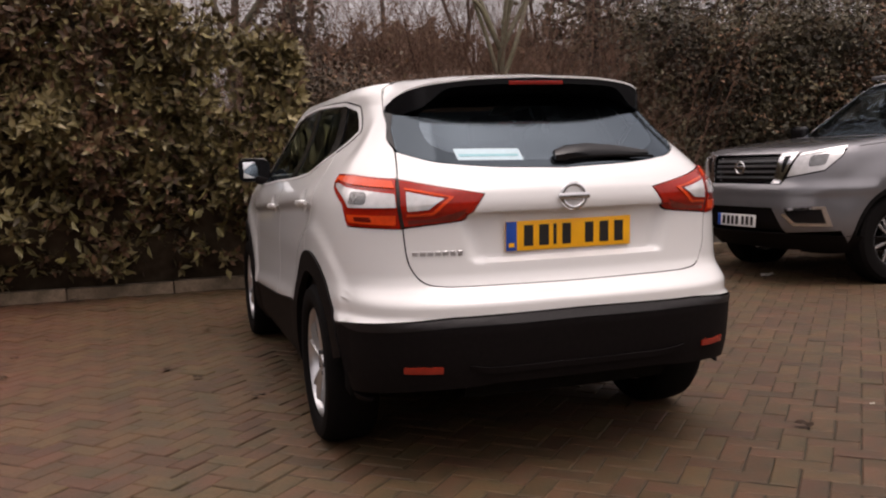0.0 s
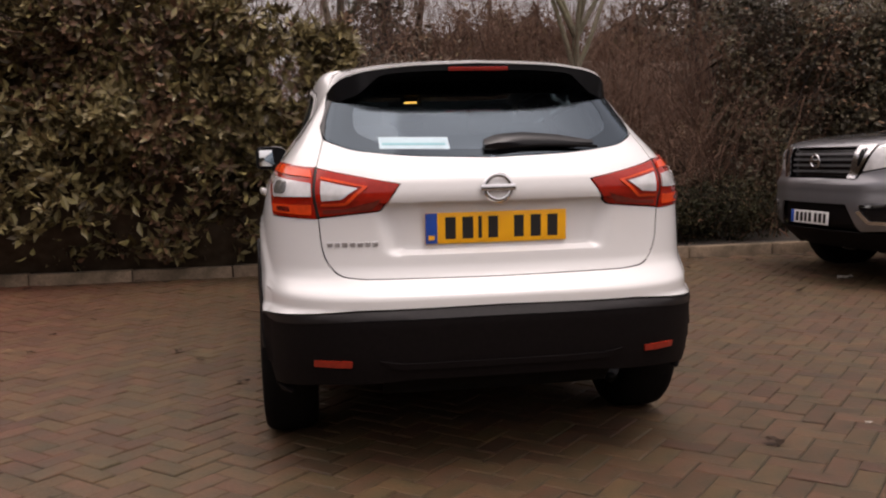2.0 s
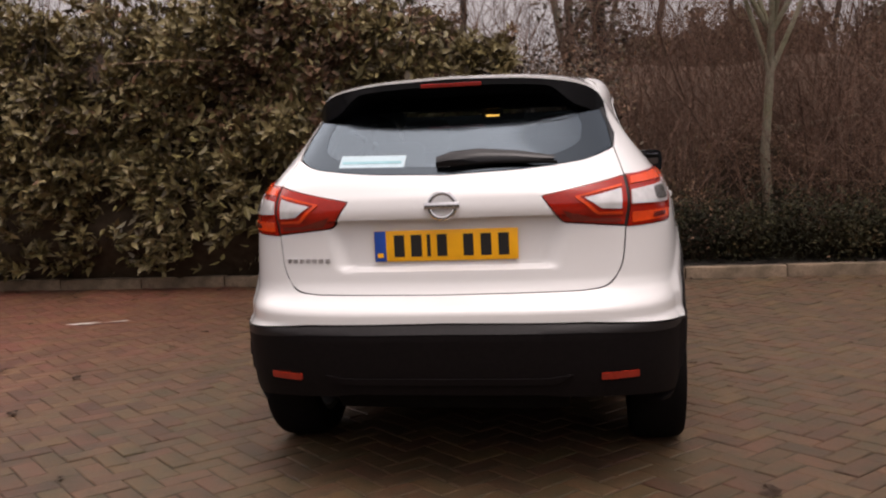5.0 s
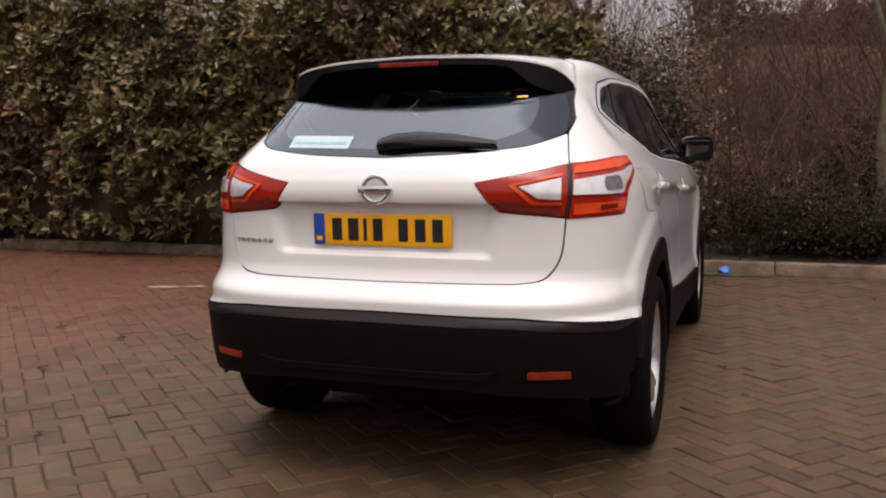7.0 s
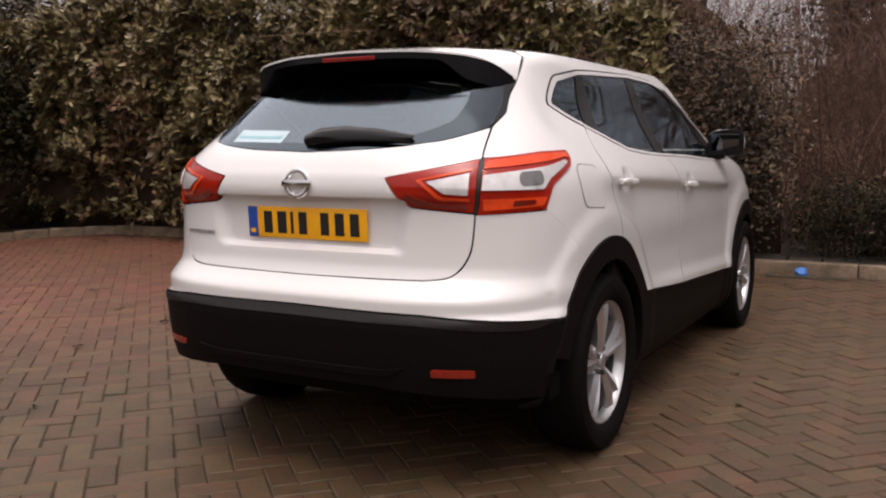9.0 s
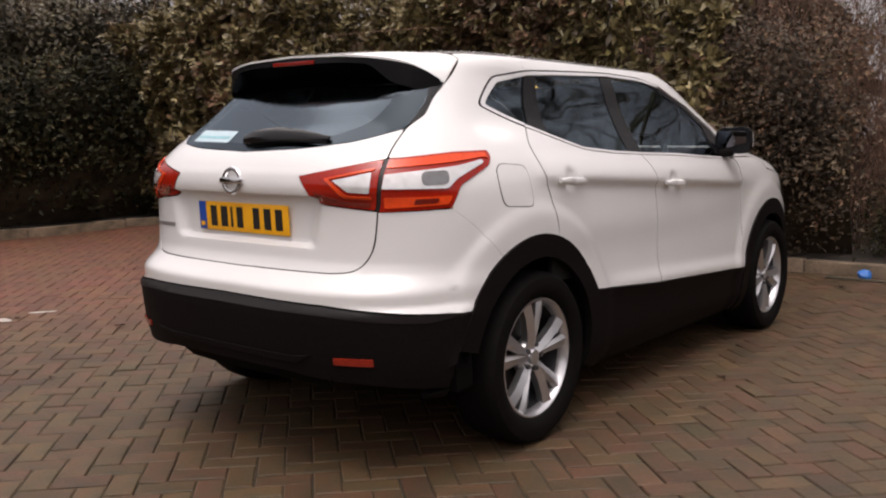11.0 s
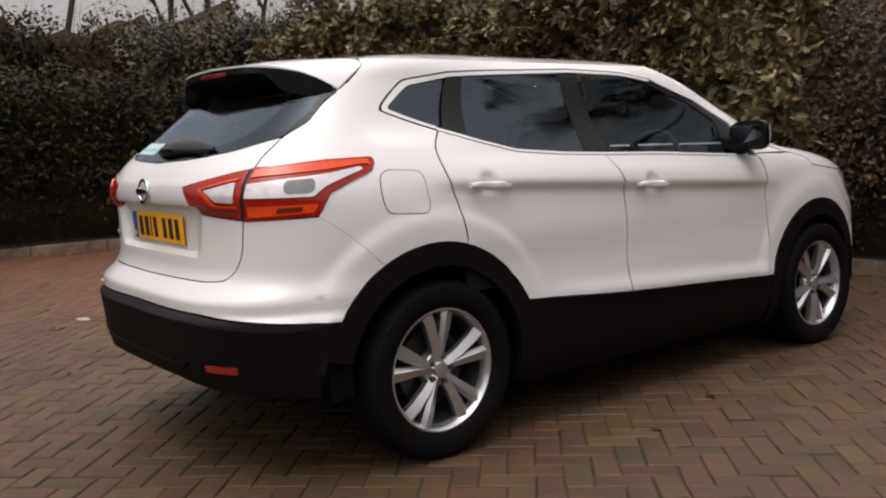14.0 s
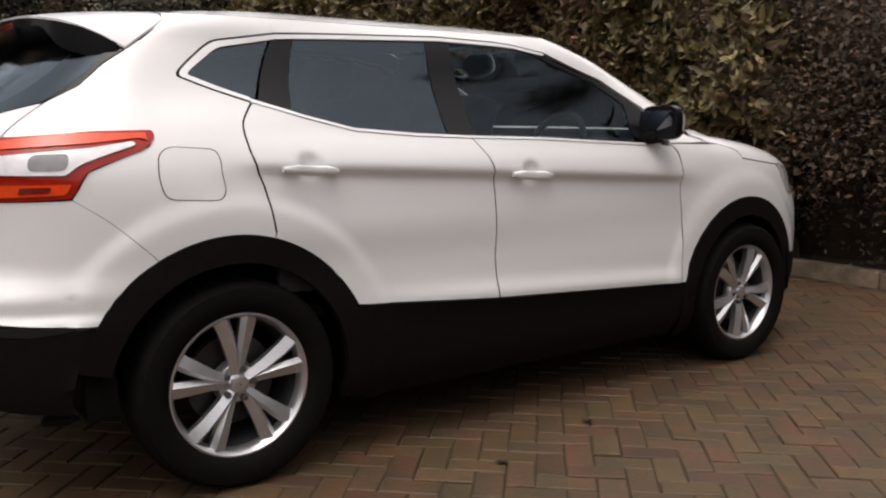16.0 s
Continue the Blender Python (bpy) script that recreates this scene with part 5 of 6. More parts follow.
    if isb.any():
        leaf_mesh("withered_leaves", pts[isb], N[idx][isb], size * 0.9, rng, M["leaf_brown"], h, label="brown withered leaves", whorl=pick(isb))
    return h


def branchwork(V, F, start, direction, length, radius, depth, rr, upward=0.25, spread=0.6, sides=5, leafers=None):
    """A limb that bends and forks until it is a twig."""
    n = 5
    p, d = Vector(start), Vector(direction).normalized()
    pts, rad = [p.copy()], [radius]
    for i in range(n):
        d = (d + Vector((rr.gauss(0, 0.13), rr.gauss(0, 0.13), rr.gauss(0, 0.08) + upward * 0.10))).normalized()
        p = p + d * length / n
        pts.append(p.copy())
        rad.append(radius * (1 - 0.5 * (i + 1) / n))
        if depth > 0 and i >= 1 and rr.random() < 0.75:
            side = d.orthogonal().normalized()
            side.rotate(Matrix.Rotation(rr.uniform(0, 6.283), 3, d))
            branchwork(V, F, p, (d + side * spread * rr.uniform(0.7, 1.4)).normalized(), length * rr.uniform(0.45, 0.7), rad[-1] * 0.62, depth - 1, rr, upward, spread, max(3, sides - 1))
    tube_arrays(pts, rad, sides if radius > 0.012 else 3, V, F)


def bare_tree(name, label, base, height, girth, seed, stems=1, depth=4, material="bark", split=0.45, spread=0.6):
    rr = random.Random(seed)
    t = thing(name, label, "tree")
    V, F = [], []
    b = Vector(base)
    th = height * split
    pts = [b + Vector((0, 0, -0.1))]
    for i in range(6):
        pts.append(pts[-1] + Vector((rr.gauss(0, 0.012) * th, rr.gauss(0, 0.012) * th, (th + 0.1) / 6)))
    tube_arrays(pts, [girth * (1.25 if i == 0 else 1 - 0.06 * i) for i in range(7)], 10, V, F)
    obj("trunk", V, F, M[material], t, True, "rough bare trunk")
    V, F = [], []
    for s in range(stems):
        a = 2 * math.pi * s / max(stems, 1) + rr.uniform(-0.4, 0.4)
        out = Vector((math.cos(a), math.sin(a), 0)) * (0.45 if stems > 1 else 0.1)
        branchwork(V, F, pts[-1 - (s % 2)], out + Vector((0, 0, 1)), height * (1 - split) * rr.uniform(0.75, 1.0), girth * (0.5 if stems > 1 else 0.75), depth, rr, 0.6, spread)
    crown = obj("crown", V, F, M[material], t, True, "leafless forking branches")
    crown["kind"] = "stuff"
    return t


def thicket(name, label, x0, x1, y0, y1, height, count, seed, material="twig", lean=0.35):
    """Bare shrubs: many thin bending shoots that fork."""
    rr = random.Random(seed)
    V, F = [], []
    for k in range(count):
        x, y = rr.uniform(x0, x1), rr.uniform(y0, y1)
        hh = height * rr.uniform(0.45, 1.05)
        branchwork(V, F, (x, y, 0.1), (rr.gauss(0, lean), rr.gauss(0.08, 0.6 * lean), 1), hh, rr.uniform(0.005, 0.012), 2, rr, -0.1, 0.8, 3)
    o = obj(name, V, F, M[material], None, False)
    return tagged(o, label, "shrubs", kind="stuff")


def evergreen(name, label, base, height, radius, leaves, seed, size=0.13):
    """A tall trunk grown over with evergreen leaves: ragged clumps along short limbs, with gaps between."""
    rng = np.random.default_rng(seed)
    rr = random.Random(seed)
    t = thing(name, label, "tree")
    b = Vector(base)
    V, F = [], []
    tube_arrays([b + Vector((rr.gauss(0, 0.06), rr.gauss(0, 0.06), height * k / 8)) for k in range(9)], [0.17 * (1 - 0.11 * k) for k in range(9)], 8, V, F)
    obj("trunk", V, F, M["dark_bark"], t, True, "dark trunk under the leaves")
    V, F, C = [], [], []
    for k in range(int(height * 13)):
        z = rr.uniform(0.06, 1.0)
        a = rr.uniform(0, 6.283)
        w = radius * (0.55 + 0.6 * rr.random()) * (1 - 0.72 * max(0.0, z - 0.35) / 0.65)
        p = b + Vector((0, 0, z * height * 0.94))
        e = p + Vector((math.cos(a) * w, math.sin(a) * w, rr.uniform(-0.1, 0.35) * w))
        tube_arrays([p, p.lerp(e, 0.5) + Vector((0, 0, 0.05)), e], [0.03, 0.02, 0.008], 4, V, F)
        C += [p.lerp(e, q)[:] for q in (0.45, 0.7, 0.9, 1.0)]
    obj("limb_tangle", V, F, M["dark_bark"], t, True, "short dark limbs")["kind"] = "stuff"
    C = np.array(C)
    idx = rng.integers(0, len(C), leaves)
    pts = C[idx] + rng.normal(size=(leaves, 3)) * 0.17
    out = pts - np.array([b.x, b.y, 0.0]) * np.array([1, 1, 0]) - np.array([0, 0, 1]) * pts[:, 2:3]
    out = out / (np.linalg.norm(out, axis=1)[:, None] + 1e-6) + np.array([0, 0, 0.4])
    leaf_mesh("crown", pts, out / np.linalg.norm(out, axis=1)[:, None], size, rng, M["leaf_shade"], t, label="dark evergreen leaves")
    return t


hedge("laurel_hedge", "tall evergreen hedge with olive-green and some withered brown leaves", (-8.9, 5.05, 0), (-1.3, 5.05, 0), 1.5, 3.10, 112000, 0.118, M["leaf_green"], 0.30, 11, 0.40, shoots=True)
hedge("laurel_hedge_end", "lower end of the evergreen hedge, thinner and browner", (-2.1, 5.05, 0), (-0.2, 5.1, 0), 1.5, 2.65, 26000, 0.112, M["leaf_green"], 0.42, 13, 0.35, shoots=True)
hedge("mixed_hedge", "overgrown hedge of brownish leaves and twigs", (-0.4, 5.2, 0), (0.70, 5.3, 0), 1.2, 2.25, 14000, 0.055, M["leaf_ivy"], 0.36, 23, 0.40)
hedge("ivy_hedge", "dark overgrown ivy bank behind the parked pickup", (4.3, 6.6, 0), (11.0, 5.4, 0), 1.4, 3.1, 52000, 0.075, M["leaf_shade"], 0.34, 31, 0.55)
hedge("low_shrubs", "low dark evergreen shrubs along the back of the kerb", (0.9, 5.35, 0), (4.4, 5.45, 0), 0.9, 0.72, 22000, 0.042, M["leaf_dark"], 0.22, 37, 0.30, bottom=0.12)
hedge("dead_growth", "sparse brown withered growth among bare twigs", (0.6, 6.5, 0), (4.6, 6.5, 0), 0.8, 1.35, 9000, 0.05, M["leaf_brown"], 0.8, 39, 0.6)
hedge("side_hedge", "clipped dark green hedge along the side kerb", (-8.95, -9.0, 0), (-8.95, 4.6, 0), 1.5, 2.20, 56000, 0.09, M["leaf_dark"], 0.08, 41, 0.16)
hedge("corner_shrub", "rounded yellow-green shrub rising above the corner of the hedge", (-10.8, 2.9, 0), (-10.4, 7.4, 0), 2.0, 3.3, 24000, 0.10, M["leaf_shade"], 0.05, 47, 0.5)
hedge("woodland_understorey", "brown leafless woodland edge with ivy, far behind the hedge", (-18.0, 11.5, 0), (-0.5, 11.5, 0), 3.0, 3.4, 32000, 0.13, M["leaf_brown"], 0.7, 53, 1.3)
hedge("woodland_brush", "brown withered brushwood on the crest of the bank", (0.2, 14.6, 0), (17.0, 14.6, 0), 2.0, 3.9, 21000, 0.13, M["leaf_brown"], 0.7, 67, 1.2, bottom=2.2)
hedge("side_understorey", "brown woodland edge beyond the side hedge", (-14.5, -10.0, 0), (-14.5, 12.0, 0), 3.0, 3.7, 44000, 0.13, M["leaf_dark"], 0.5, 59, 1.4)
thicket("bare_shrubs", "tangle of bare brown shoots behind the kerb", 0.3, 5.4, 6.05, 8.2, 2.6, 620, 3)
thicket("front_shoots", "thin bare brown shoots just behind the low shrubs", -0.2, 4.8, 5.35, 6.0, 1.9, 150, 12)
thicket("bare_scrub", "leafless scrub in front of the trees", -12, 13, 6.4, 10.5, 4.4, 800, 4)
thicket("wood_edge", "dense leafless undergrowth at the edge of a wood", -30, 26, 11, 20, 6.5, 700, 6)
thicket("side_scrub", "leafless scrub beyond the side hedge", -17, -10.5, -10, 8, 3.6, 300, 8)
bare_tree("young_tree", "young bare tree with several upright stems", (2.35, 5.80, 0.1), 5.8, 0.060, 7, 7, 3, "pale_bark", 0.40, 0.42)
for k, (x, y, hh, r) in enumerate(((0.75, 10.5, 9.0, 0.7), (5.6, 9.6, 9.5, 1.5), (8.0, 9.0, 10.0, 1.8), (10.6, 8.0, 9.5, 1.9), (13.2, 6.0, 9.0, 1.9), (-12.6, 7.6, 8.0, 1.6), (-12.2, 10.2, 8.5, 1.7))):
    evergreen("evergreen_tree", "tall dark tree overgrown with evergreen leaves, behind the hedge", (x, y, 0), hh, r, int(2600 * hh * (0.35 + 0.4 * r) / 4), 300 + k)
V, F = [], []
tube_arrays([Vector((1.75, 7.35, 1.40)), Vector((2.3, 7.4, 1.46)), Vector((2.9, 7.35, 1.50)), Vector((3.7, 7.5, 1.62))], [0.05, 0.06, 0.055, 0.035], 7, V, F)
tube_arrays([Vector((1.80, 7.36, 1.42)), Vector((1.78, 7.3, 1.0)), Vector((1.84, 7.25, 0.3))], [0.035, 0.03, 0.028], 6, V, F)
tube_arrays([Vector((3.3, 7.45, 1.56)), Vector((3.35, 7.5, 0.9)), Vector((3.3, 7.5, 0.3))], [0.035, 0.03, 0.028], 6, V, F)
tagged(obj("dead_bough", V, F, M["pale_bark"], None, True), "dead mossy bough propped across the bank", "branch")
rt = random.Random(77)
for k in range(26):
    x = -24 + 1.75 * k + rt.uniform(-0.7, 0.7)
    y = rt.uniform(9.5, 19)
    bare_tree("bare_tree", "tall leafless tree in the strip of woodland", (x, y, 0), rt.uniform(8, 13), rt.uniform(0.07, 0.17), 100 + k, 1 if rt.random() < 0.5 else 3, 4, "dark_bark" if rt.random() < 0.6 else "bark", rt.uniform(0.25, 0.5), 0.55)
for k in range(12):
    bare_tree("bare_tree", "tall leafless tree beyond the side hedge", (rt.uniform(-26, -13), -9 + 1.6 * k + rt.uniform(-0.6, 0.6), 0), rt.uniform(7, 11), rt.uniform(0.07, 0.16), 200 + k, 1 if rt.random() < 0.5 else 3, 4, "dark_bark", rt.uniform(0.25, 0.5), 0.55)

# plain dark banks that close the yard behind the camera
for name, p0, p1, hh in (("boundary_bank_south", (-9.5, -14.0), (16.0, -14.0), 3.2), ("boundary_bank_east", (15.0, -14.0), (15.0, 8.0), 3.6)):
    V, F = [], []
    a, b = Vector((*p0, 0)), Vector((*p1, 0))
    n = 60
    nv = Vector((-(b - a).normalized().y, (b - a).normalized().x, 0))
    for i in range(n + 1):
        c = a.lerp(b, i / n)
        for off, z in ((0.7, -0.1), (0.75, hh * 0.5), (0.5, hh), (-0.5, hh), (-0.8, -0.1)):
            k = lumpy(c.x + c.y, z, 61, 0.35)
            p = c + nv * (off + k)
            V.append((p.x, p.y, z + (k if z > 0 else 0)))
    for i in range(n):
        for j in range(4):
            k = i * 5 + j
            F.append((k, k + 1, k + 6, k + 5))
    tagged(obj(name, V, F, M["bank"], None, True), "plain dark hedge bank", "hedge", kind="structure")

# single leaves on the nearest stretch of the hedge
rf = random.Random(91)
host = bpy.data.objects["laurel_hedge"]
shapes = []
for k in range(6):
    L, B = 0.11 + 0.01 * k, 0.024 + 0.002 * k
    V = [(0, 0, 0), (B * 0.8, L * 0.3, 0.008), (B, L * 0.55, 0.010), (0, L, -0.012), (-B, L * 0.55, 0.010), (-B * 0.8, L * 0.3, 0.008), (0, L * 0.45, -0.002)]
    F = [(0, 1, 6), (1, 2, 6), (2, 3, 6), (3, 4, 6), (4, 5, 6), (5, 0, 6)]
    me = bpy.data.meshes.new("leaf")
    me.from_pydata(V, [], F)
    me.materials.append(M["leaf_single"])
    shapes.append(me)
for k in range(280):
    x, z = rf.uniform(-4.6, -0.6), rf.uniform(0.35, 2.5)
    y = 5.05 - 0.75 - lumpy(x + 8.9, z, 13, 0.24) + 0.30 * (1 - step(0.1, 0.75, z - 0.15)) + rf.uniform(-0.10, 0.12)
    o = new("leaf", shapes[k % 6])
    o.parent = host
    o.matrix_basis = pose(x, y, z, rf.gauss(-140, 30), rf.gauss(0, 25), rf.uniform(-80, 80))
# ---------------------------------------------------------------- the grey pickup beside it
TWK = [(0.30, 0.80), (0.45, 0.895), (0.60, 0.915), (0.90, 0.92), (1.03, 0.90), (1.10, 0.865), (1.16, 0.82), (1.22, 0.775), (1.50, 0.70), (1.74, 0.61), (1.79, 0.56)]
TRK = [(0.30, 0.22), (0.42, 0.08), (0.52, 0.0), (0.70, -0.02), (0.82, 0.0), (0.90, 0.035), (1.00, 0.055), (1.05, 0.09), (1.095, 0.17), (1.13, 0.40), (1.165, 0.82), (1.20, 1.30), (1.30, 1.46), (1.50, 1.80), (1.74, 2.23), (1.79, 2.40)]
TFK = [(0.30, 5.15), (1.10, 5.2), (1.22, 4.0), (1.79, 3.6)]
def lift(z):
    """The bonnet line stands higher than the bumper by this much."""
    return z + 0.115 * step(0.84, 1.09, z)


THUB, TARCH = (0.93, 0.385), 0.475


def truck_relief(s_, q, z, p):
    d = 0.0
    if p.x > 0.5 or p.x < -0.5:
        k = math.hypot(p.y - THUB[0], z - THUB[1])
        if k < TARCH + 0.3:
            d += 0.035 * (1 - step(TARCH + 0.03, TARCH + 0.3, k))
    if p.y < 0.7 and 0.74 < z < 0.92:
        d += 0.02 * math.exp(-((z - 0.85) / 0.04) ** 2)
    return d


TW, TR, TF = [smooth_curve([(lift(z), v) for z, v in k]) for k in (TWK, TRK, TFK)]
ts = Shell(TW, TR, TF, 2.5, (14.0, 2.6), (20.0, 6.0), 0.80, truck_relief)
TX = lambda x, z, r=None: (ts.qx(x, lift(z)), lift(z)) if r is None else (ts.qx(x, lift(z)), lift(z), r)
TY = lambda y, z, r=None: (ts.qy(y, lift(z)), lift(z)) if r is None else (ts.qy(y, lift(z)), lift(z), r)


def tarc(c, r, a0, a1, n=14):
    return [TY(c[0] + r * math.cos(radians(a0 + (a1 - a0) * k / n)), c[1] + r * math.sin(radians(a0 + (a1 - a0) * k / n)), 0) for k in range(n + 1)]


truck = thing("pickup_truck", "dark grey metallic double-cab pickup truck parked along the kerb", "pickup truck")
mirror_pts = lambda pts: pts + [(-p[0], *p[1:]) for p in reversed(pts)]
grille = panel("grille", ts, rounded(mirror_pts([TX(0.40, 0.90), TX(0.45, 1.045)]), 0.02), M["gloss_black"], truck, "black grille", out=-0.03, depth=0.02)
for z in (0.925, 0.955, 0.985, 1.015):
    panel("grille_bar", ts, rounded(mirror_pts([TX(0.40, z - 0.006), TX(0.41, z + 0.006)]), 0.002), M["alloy_dark"], grille, "dull grille bar", out=-0.012, depth=0.012)
bm = bmesh.new()
n, m2 = 32, 6
vv = [[bm.verts.new(((0.058 + 0.009 * math.cos(b)) * math.cos(a), 0.008 * math.sin(b), (0.055 + 0.009 * math.cos(b)) * math.sin(a))) for b in [2 * math.pi * j / m2 for j in range(m2)]] for a in [2 * math.pi * i / n for i in range(n)]]
for i in range(n):
    for j in range(m2):
        bm.faces.new((vv[i][j], vv[(i + 1) % n][j], vv[(i + 1) % n][(j + 1) % m2], vv[i][(j + 1) % m2]))
box(bm, 0.15, 0.012, 0.026, pose(0, 0, 0), 0.004)
bmesh.ops.transform(bm, matrix=pose(0, 0.02, 1.04), verts=bm.verts[:])
part("badge", bm, M["chrome"], truck, "plain chrome ring badge with a bar")
bon = [TX(0.46, 1.055), TX(0.80, 1.065, 0.05), TY(0.62, 1.098), TY(0.95, 1.125), TY(1.30, 1.17), TX(0.70, 1.20)]
panel("bonnet", ts, rounded(mirror_pts([TX(0.42, 1.052)] + bon[1:]), 0.01), M["grey_paint"], truck, "grey bonnet", grid=0.05, gz=0.012)
panel("windscreen", ts, rounded(mirror_pts([TX(0.69, 1.21), TX(0.60, 1.72)]), 0.02), M["glass"], truck, "dark windscreen", out=-0.004, grid=0.08)
panel("lower_intake", ts, rounded(mirror_pts([TX(0.50, 0.46), TX(0.42, 0.68)]), 0.02), M["black_plastic"], truck, "black lower intake", out=-0.035)
panel("skid_bar", ts, rounded(mirror_pts([TX(0.84, 0.30), TX(0.86, 0.455)]), 0.03), M["black_plastic"], truck, "black lower bumper", out=0.0)
for flip in (False, True):
    panel("grille_trim", ts, rounded([TX(0.395, 0.885), TX(0.445, 1.052), TX(0.60, 1.058), TX(0.475, 0.885)], 0.01), M["chrome"], truck, "chrome grille surround", out=0.012, flip=flip, edge=0.02)
    panel("grille_inset", ts, rounded([TX(0.48, 0.95), TX(0.49, 1.03), TX(0.545, 1.035), TX(0.50, 0.95)], 0.008), M["gloss_black"], truck, "black slot in the trim", out=0.0145, depth=0.004, flip=flip, edge=0.02)
    lamp = panel("headlamp", ts, rounded([TX(0.53, 0.925), TX(0.61, 1.052), TY(0.50, 1.10, 0.01), TY(0.40, 1.035), TX(0.80, 0.96)], 0.01), M["clear_lens"], truck, "clear headlamp with chrome edges", out=0.004, flip=flip)
    panel("lamp_bowl", ts, rounded([TX(0.70, 0.975), TX(0.70, 1.035), TX(0.80, 1.045), TX(0.80, 0.985)], 0.025), M["lens_grey"], lamp, "grey headlamp bowl", out=0.007, depth=0.003, flip=flip)
    panel("lamp_strip", ts, rounded([TX(0.62, 1.036), TX(0.62, 1.050), TY(0.48, 1.095), TY(0.46, 1.080)], 0.003), M["chrome"], lamp, "bright upper edge", out=0.008, depth=0.003, flip=flip, edge=0.03)
    face = [TX(0.0, 0.885), TX(0.39, 0.882), TX(0.48, 0.882), TX(0.525, 0.918), TX(0.80, 0.952), TY(0.40, 1.028), TY(0.50, 1.092), TY(0.62, 1.092), TY(0.95, 1.12), TY(1.28, 1.16), TY(1.42, 1.08), TY(1.42, 0.52)] + tarc(THUB, TARCH, 16, 178) + [TY(0.36, 0.50), TX(0.53, 0.47), TX(0.43, 0.69), TX(0.0, 0.69)]
    panel("front_body", ts, rounded(face, 0.006), M["grey_paint"], truck, "grey metallic wing and bumper", flip=flip)
    fog = panel("fog_lamp", ts, rounded([TX(0.58, 0.55), TX(0.555, 0.675), TX(0.815, 0.69), TX(0.83, 0.55)], 0.03), M["gloss_black"], truck, "black fog lamp recess", out=0.004, flip=flip)
    panel("fog_trim", ts, rounded([TX(0.56, 0.69), TX(0.83, 0.705), TX(0.845, 0.535), TX(0.62, 0.535), TX(0.53, 0.635), TX(0.565, 0.645), TX(0.64, 0.562), TX(0.825, 0.56), TX(0.812, 0.682), TX(0.56, 0.667)], 0.006), M["chrome"], fog, "chrome fog lamp surround", out=0.012, depth=0.01, flip=flip, edge=0.03)
    panel("side_body", ts, rounded([TY(1.43, 1.16), TY(1.43, 0.50), TY(3.5, 0.50), TY(3.6, 0.80), TY(4.5, 0.80), TY(4.6, 0.60), TY(5.0, 0.60), TY(5.0, 1.09), TY(2.5, 1.12)], 0.01), M["grey_paint"], truck, "grey doors and load-bed side", flip=flip, grid=0.08)
    panel("arch_trim", ts, tarc(THUB, TARCH, -5, 185, 24) + tarc(THUB, 0.43, 185, -5, 24), M["underbody"], truck, "dark arch lip", out=-0.002, depth=0.05, flip=flip, edge=0.05)
    panel("pillar", ts, rounded([TX(0.70, 1.205), TX(0.605, 1.73), TY(2.5, 1.78), TY(2.5, 1.70), TY(2.05, 1.62), TY(1.62, 1.30), TY(1.55, 1.18)], 0.01), M["grey_paint"], truck, "grey windscreen pillar", flip=flip)
    panel("side_window", ts, rounded([TY(1.58, 1.18), TY(1.64, 1.30), TY(2.06, 1.61), TY(2.5, 1.69), TY(3.4, 1.68), TY(3.5, 1.18)], 0.02), M["glass_dark"], truck, "dark side windows", out=-0.004, flip=flip, grid=0.1)
bm = bmesh.new()
box(bm, 1.16, 1.6, 0.05, pose(0, 3.0, 1.913), 0.02)
part("roof", bm, M["grey_paint"], truck, "grey cab roof")
V, F = [], []
nq, nz = 90, 10
for j in range(nz + 1):
    z = 0.36 + (1.22 - 0.36) * j / nz
    for i in range(nq + 1):
        q = -ts.QE + 2 * ts.QE * i / nq
        V.append(ts.at(q, z, -0.06))
for j in range(nz):
    for i in range(nq):
        k = j * (nq + 1) + i
        quad = (k, k + 1, k + nq + 2, k + nq + 1)
        c = sum((V[v] for v in quad), Vector()) / 4
        if any(math.hypot(c.y - y0, c.z - THUB[1]) < 0.46 and abs(c.x) > 0.4 for y0 in (THUB[0], THUB[0] + 3.15)):
            continue
        F.append(quad)
obj("inner_shell", V, F, M["underbody"], truck, True, "dark structure behind the panels")
bm = bmesh.new()
box(bm, 1.2, 4.3, 0.22, pose(0, 2.6, 0.48), 0.05)
part("chassis", bm, M["underbody"], truck, "black chassis")
tplate = new("number_plate")
tplate.parent = truck
tplate["label"] = "white front number plate with a blue band"
bm = bmesh.new()
box(bm, 0.52, 0.006, 0.111, pose(0.03, -0.045, 0.565, -3), 0.002)
part("plate_board", bm, M["plate_white"], tplate)
bm = bmesh.new()
box(bm, 0.043, 0.006, 0.109, pose(-0.2075, -0.0465, 0.565, -3), 0.001)
part("blue_band", bm, M["plate_blue"], tplate, "blue band")
for x, w in ((-0.14, 0.04), (-0.077, 0.04), (-0.02, 0.035), (0.04, 0.04), (0.12, 0.035), (0.18, 0.04), (0.24, 0.035)):
    bm = bmesh.new()
    box(bm, w, 0.002, 0.079, pose(x, -0.0488, 0.565, -3))
    part("character_bar", bm, M["ink"], tplate, "dark bar in place of a character")
twheel = new("wheel")
twheel.parent = truck
twheel["label"] = "chunky black tyre on a grey alloy wheel"
part("tyre", lathe([(-0.12, 0.23), (-0.128, 0.29), (-0.12, 0.35), (-0.09, 0.378), (0, 0.385), (0.09, 0.378), (0.12, 0.352), (0.127, 0.29), (0.115, 0.245), (0.105, 0.236)], 60), M["rubber"], twheel, "black tyre")
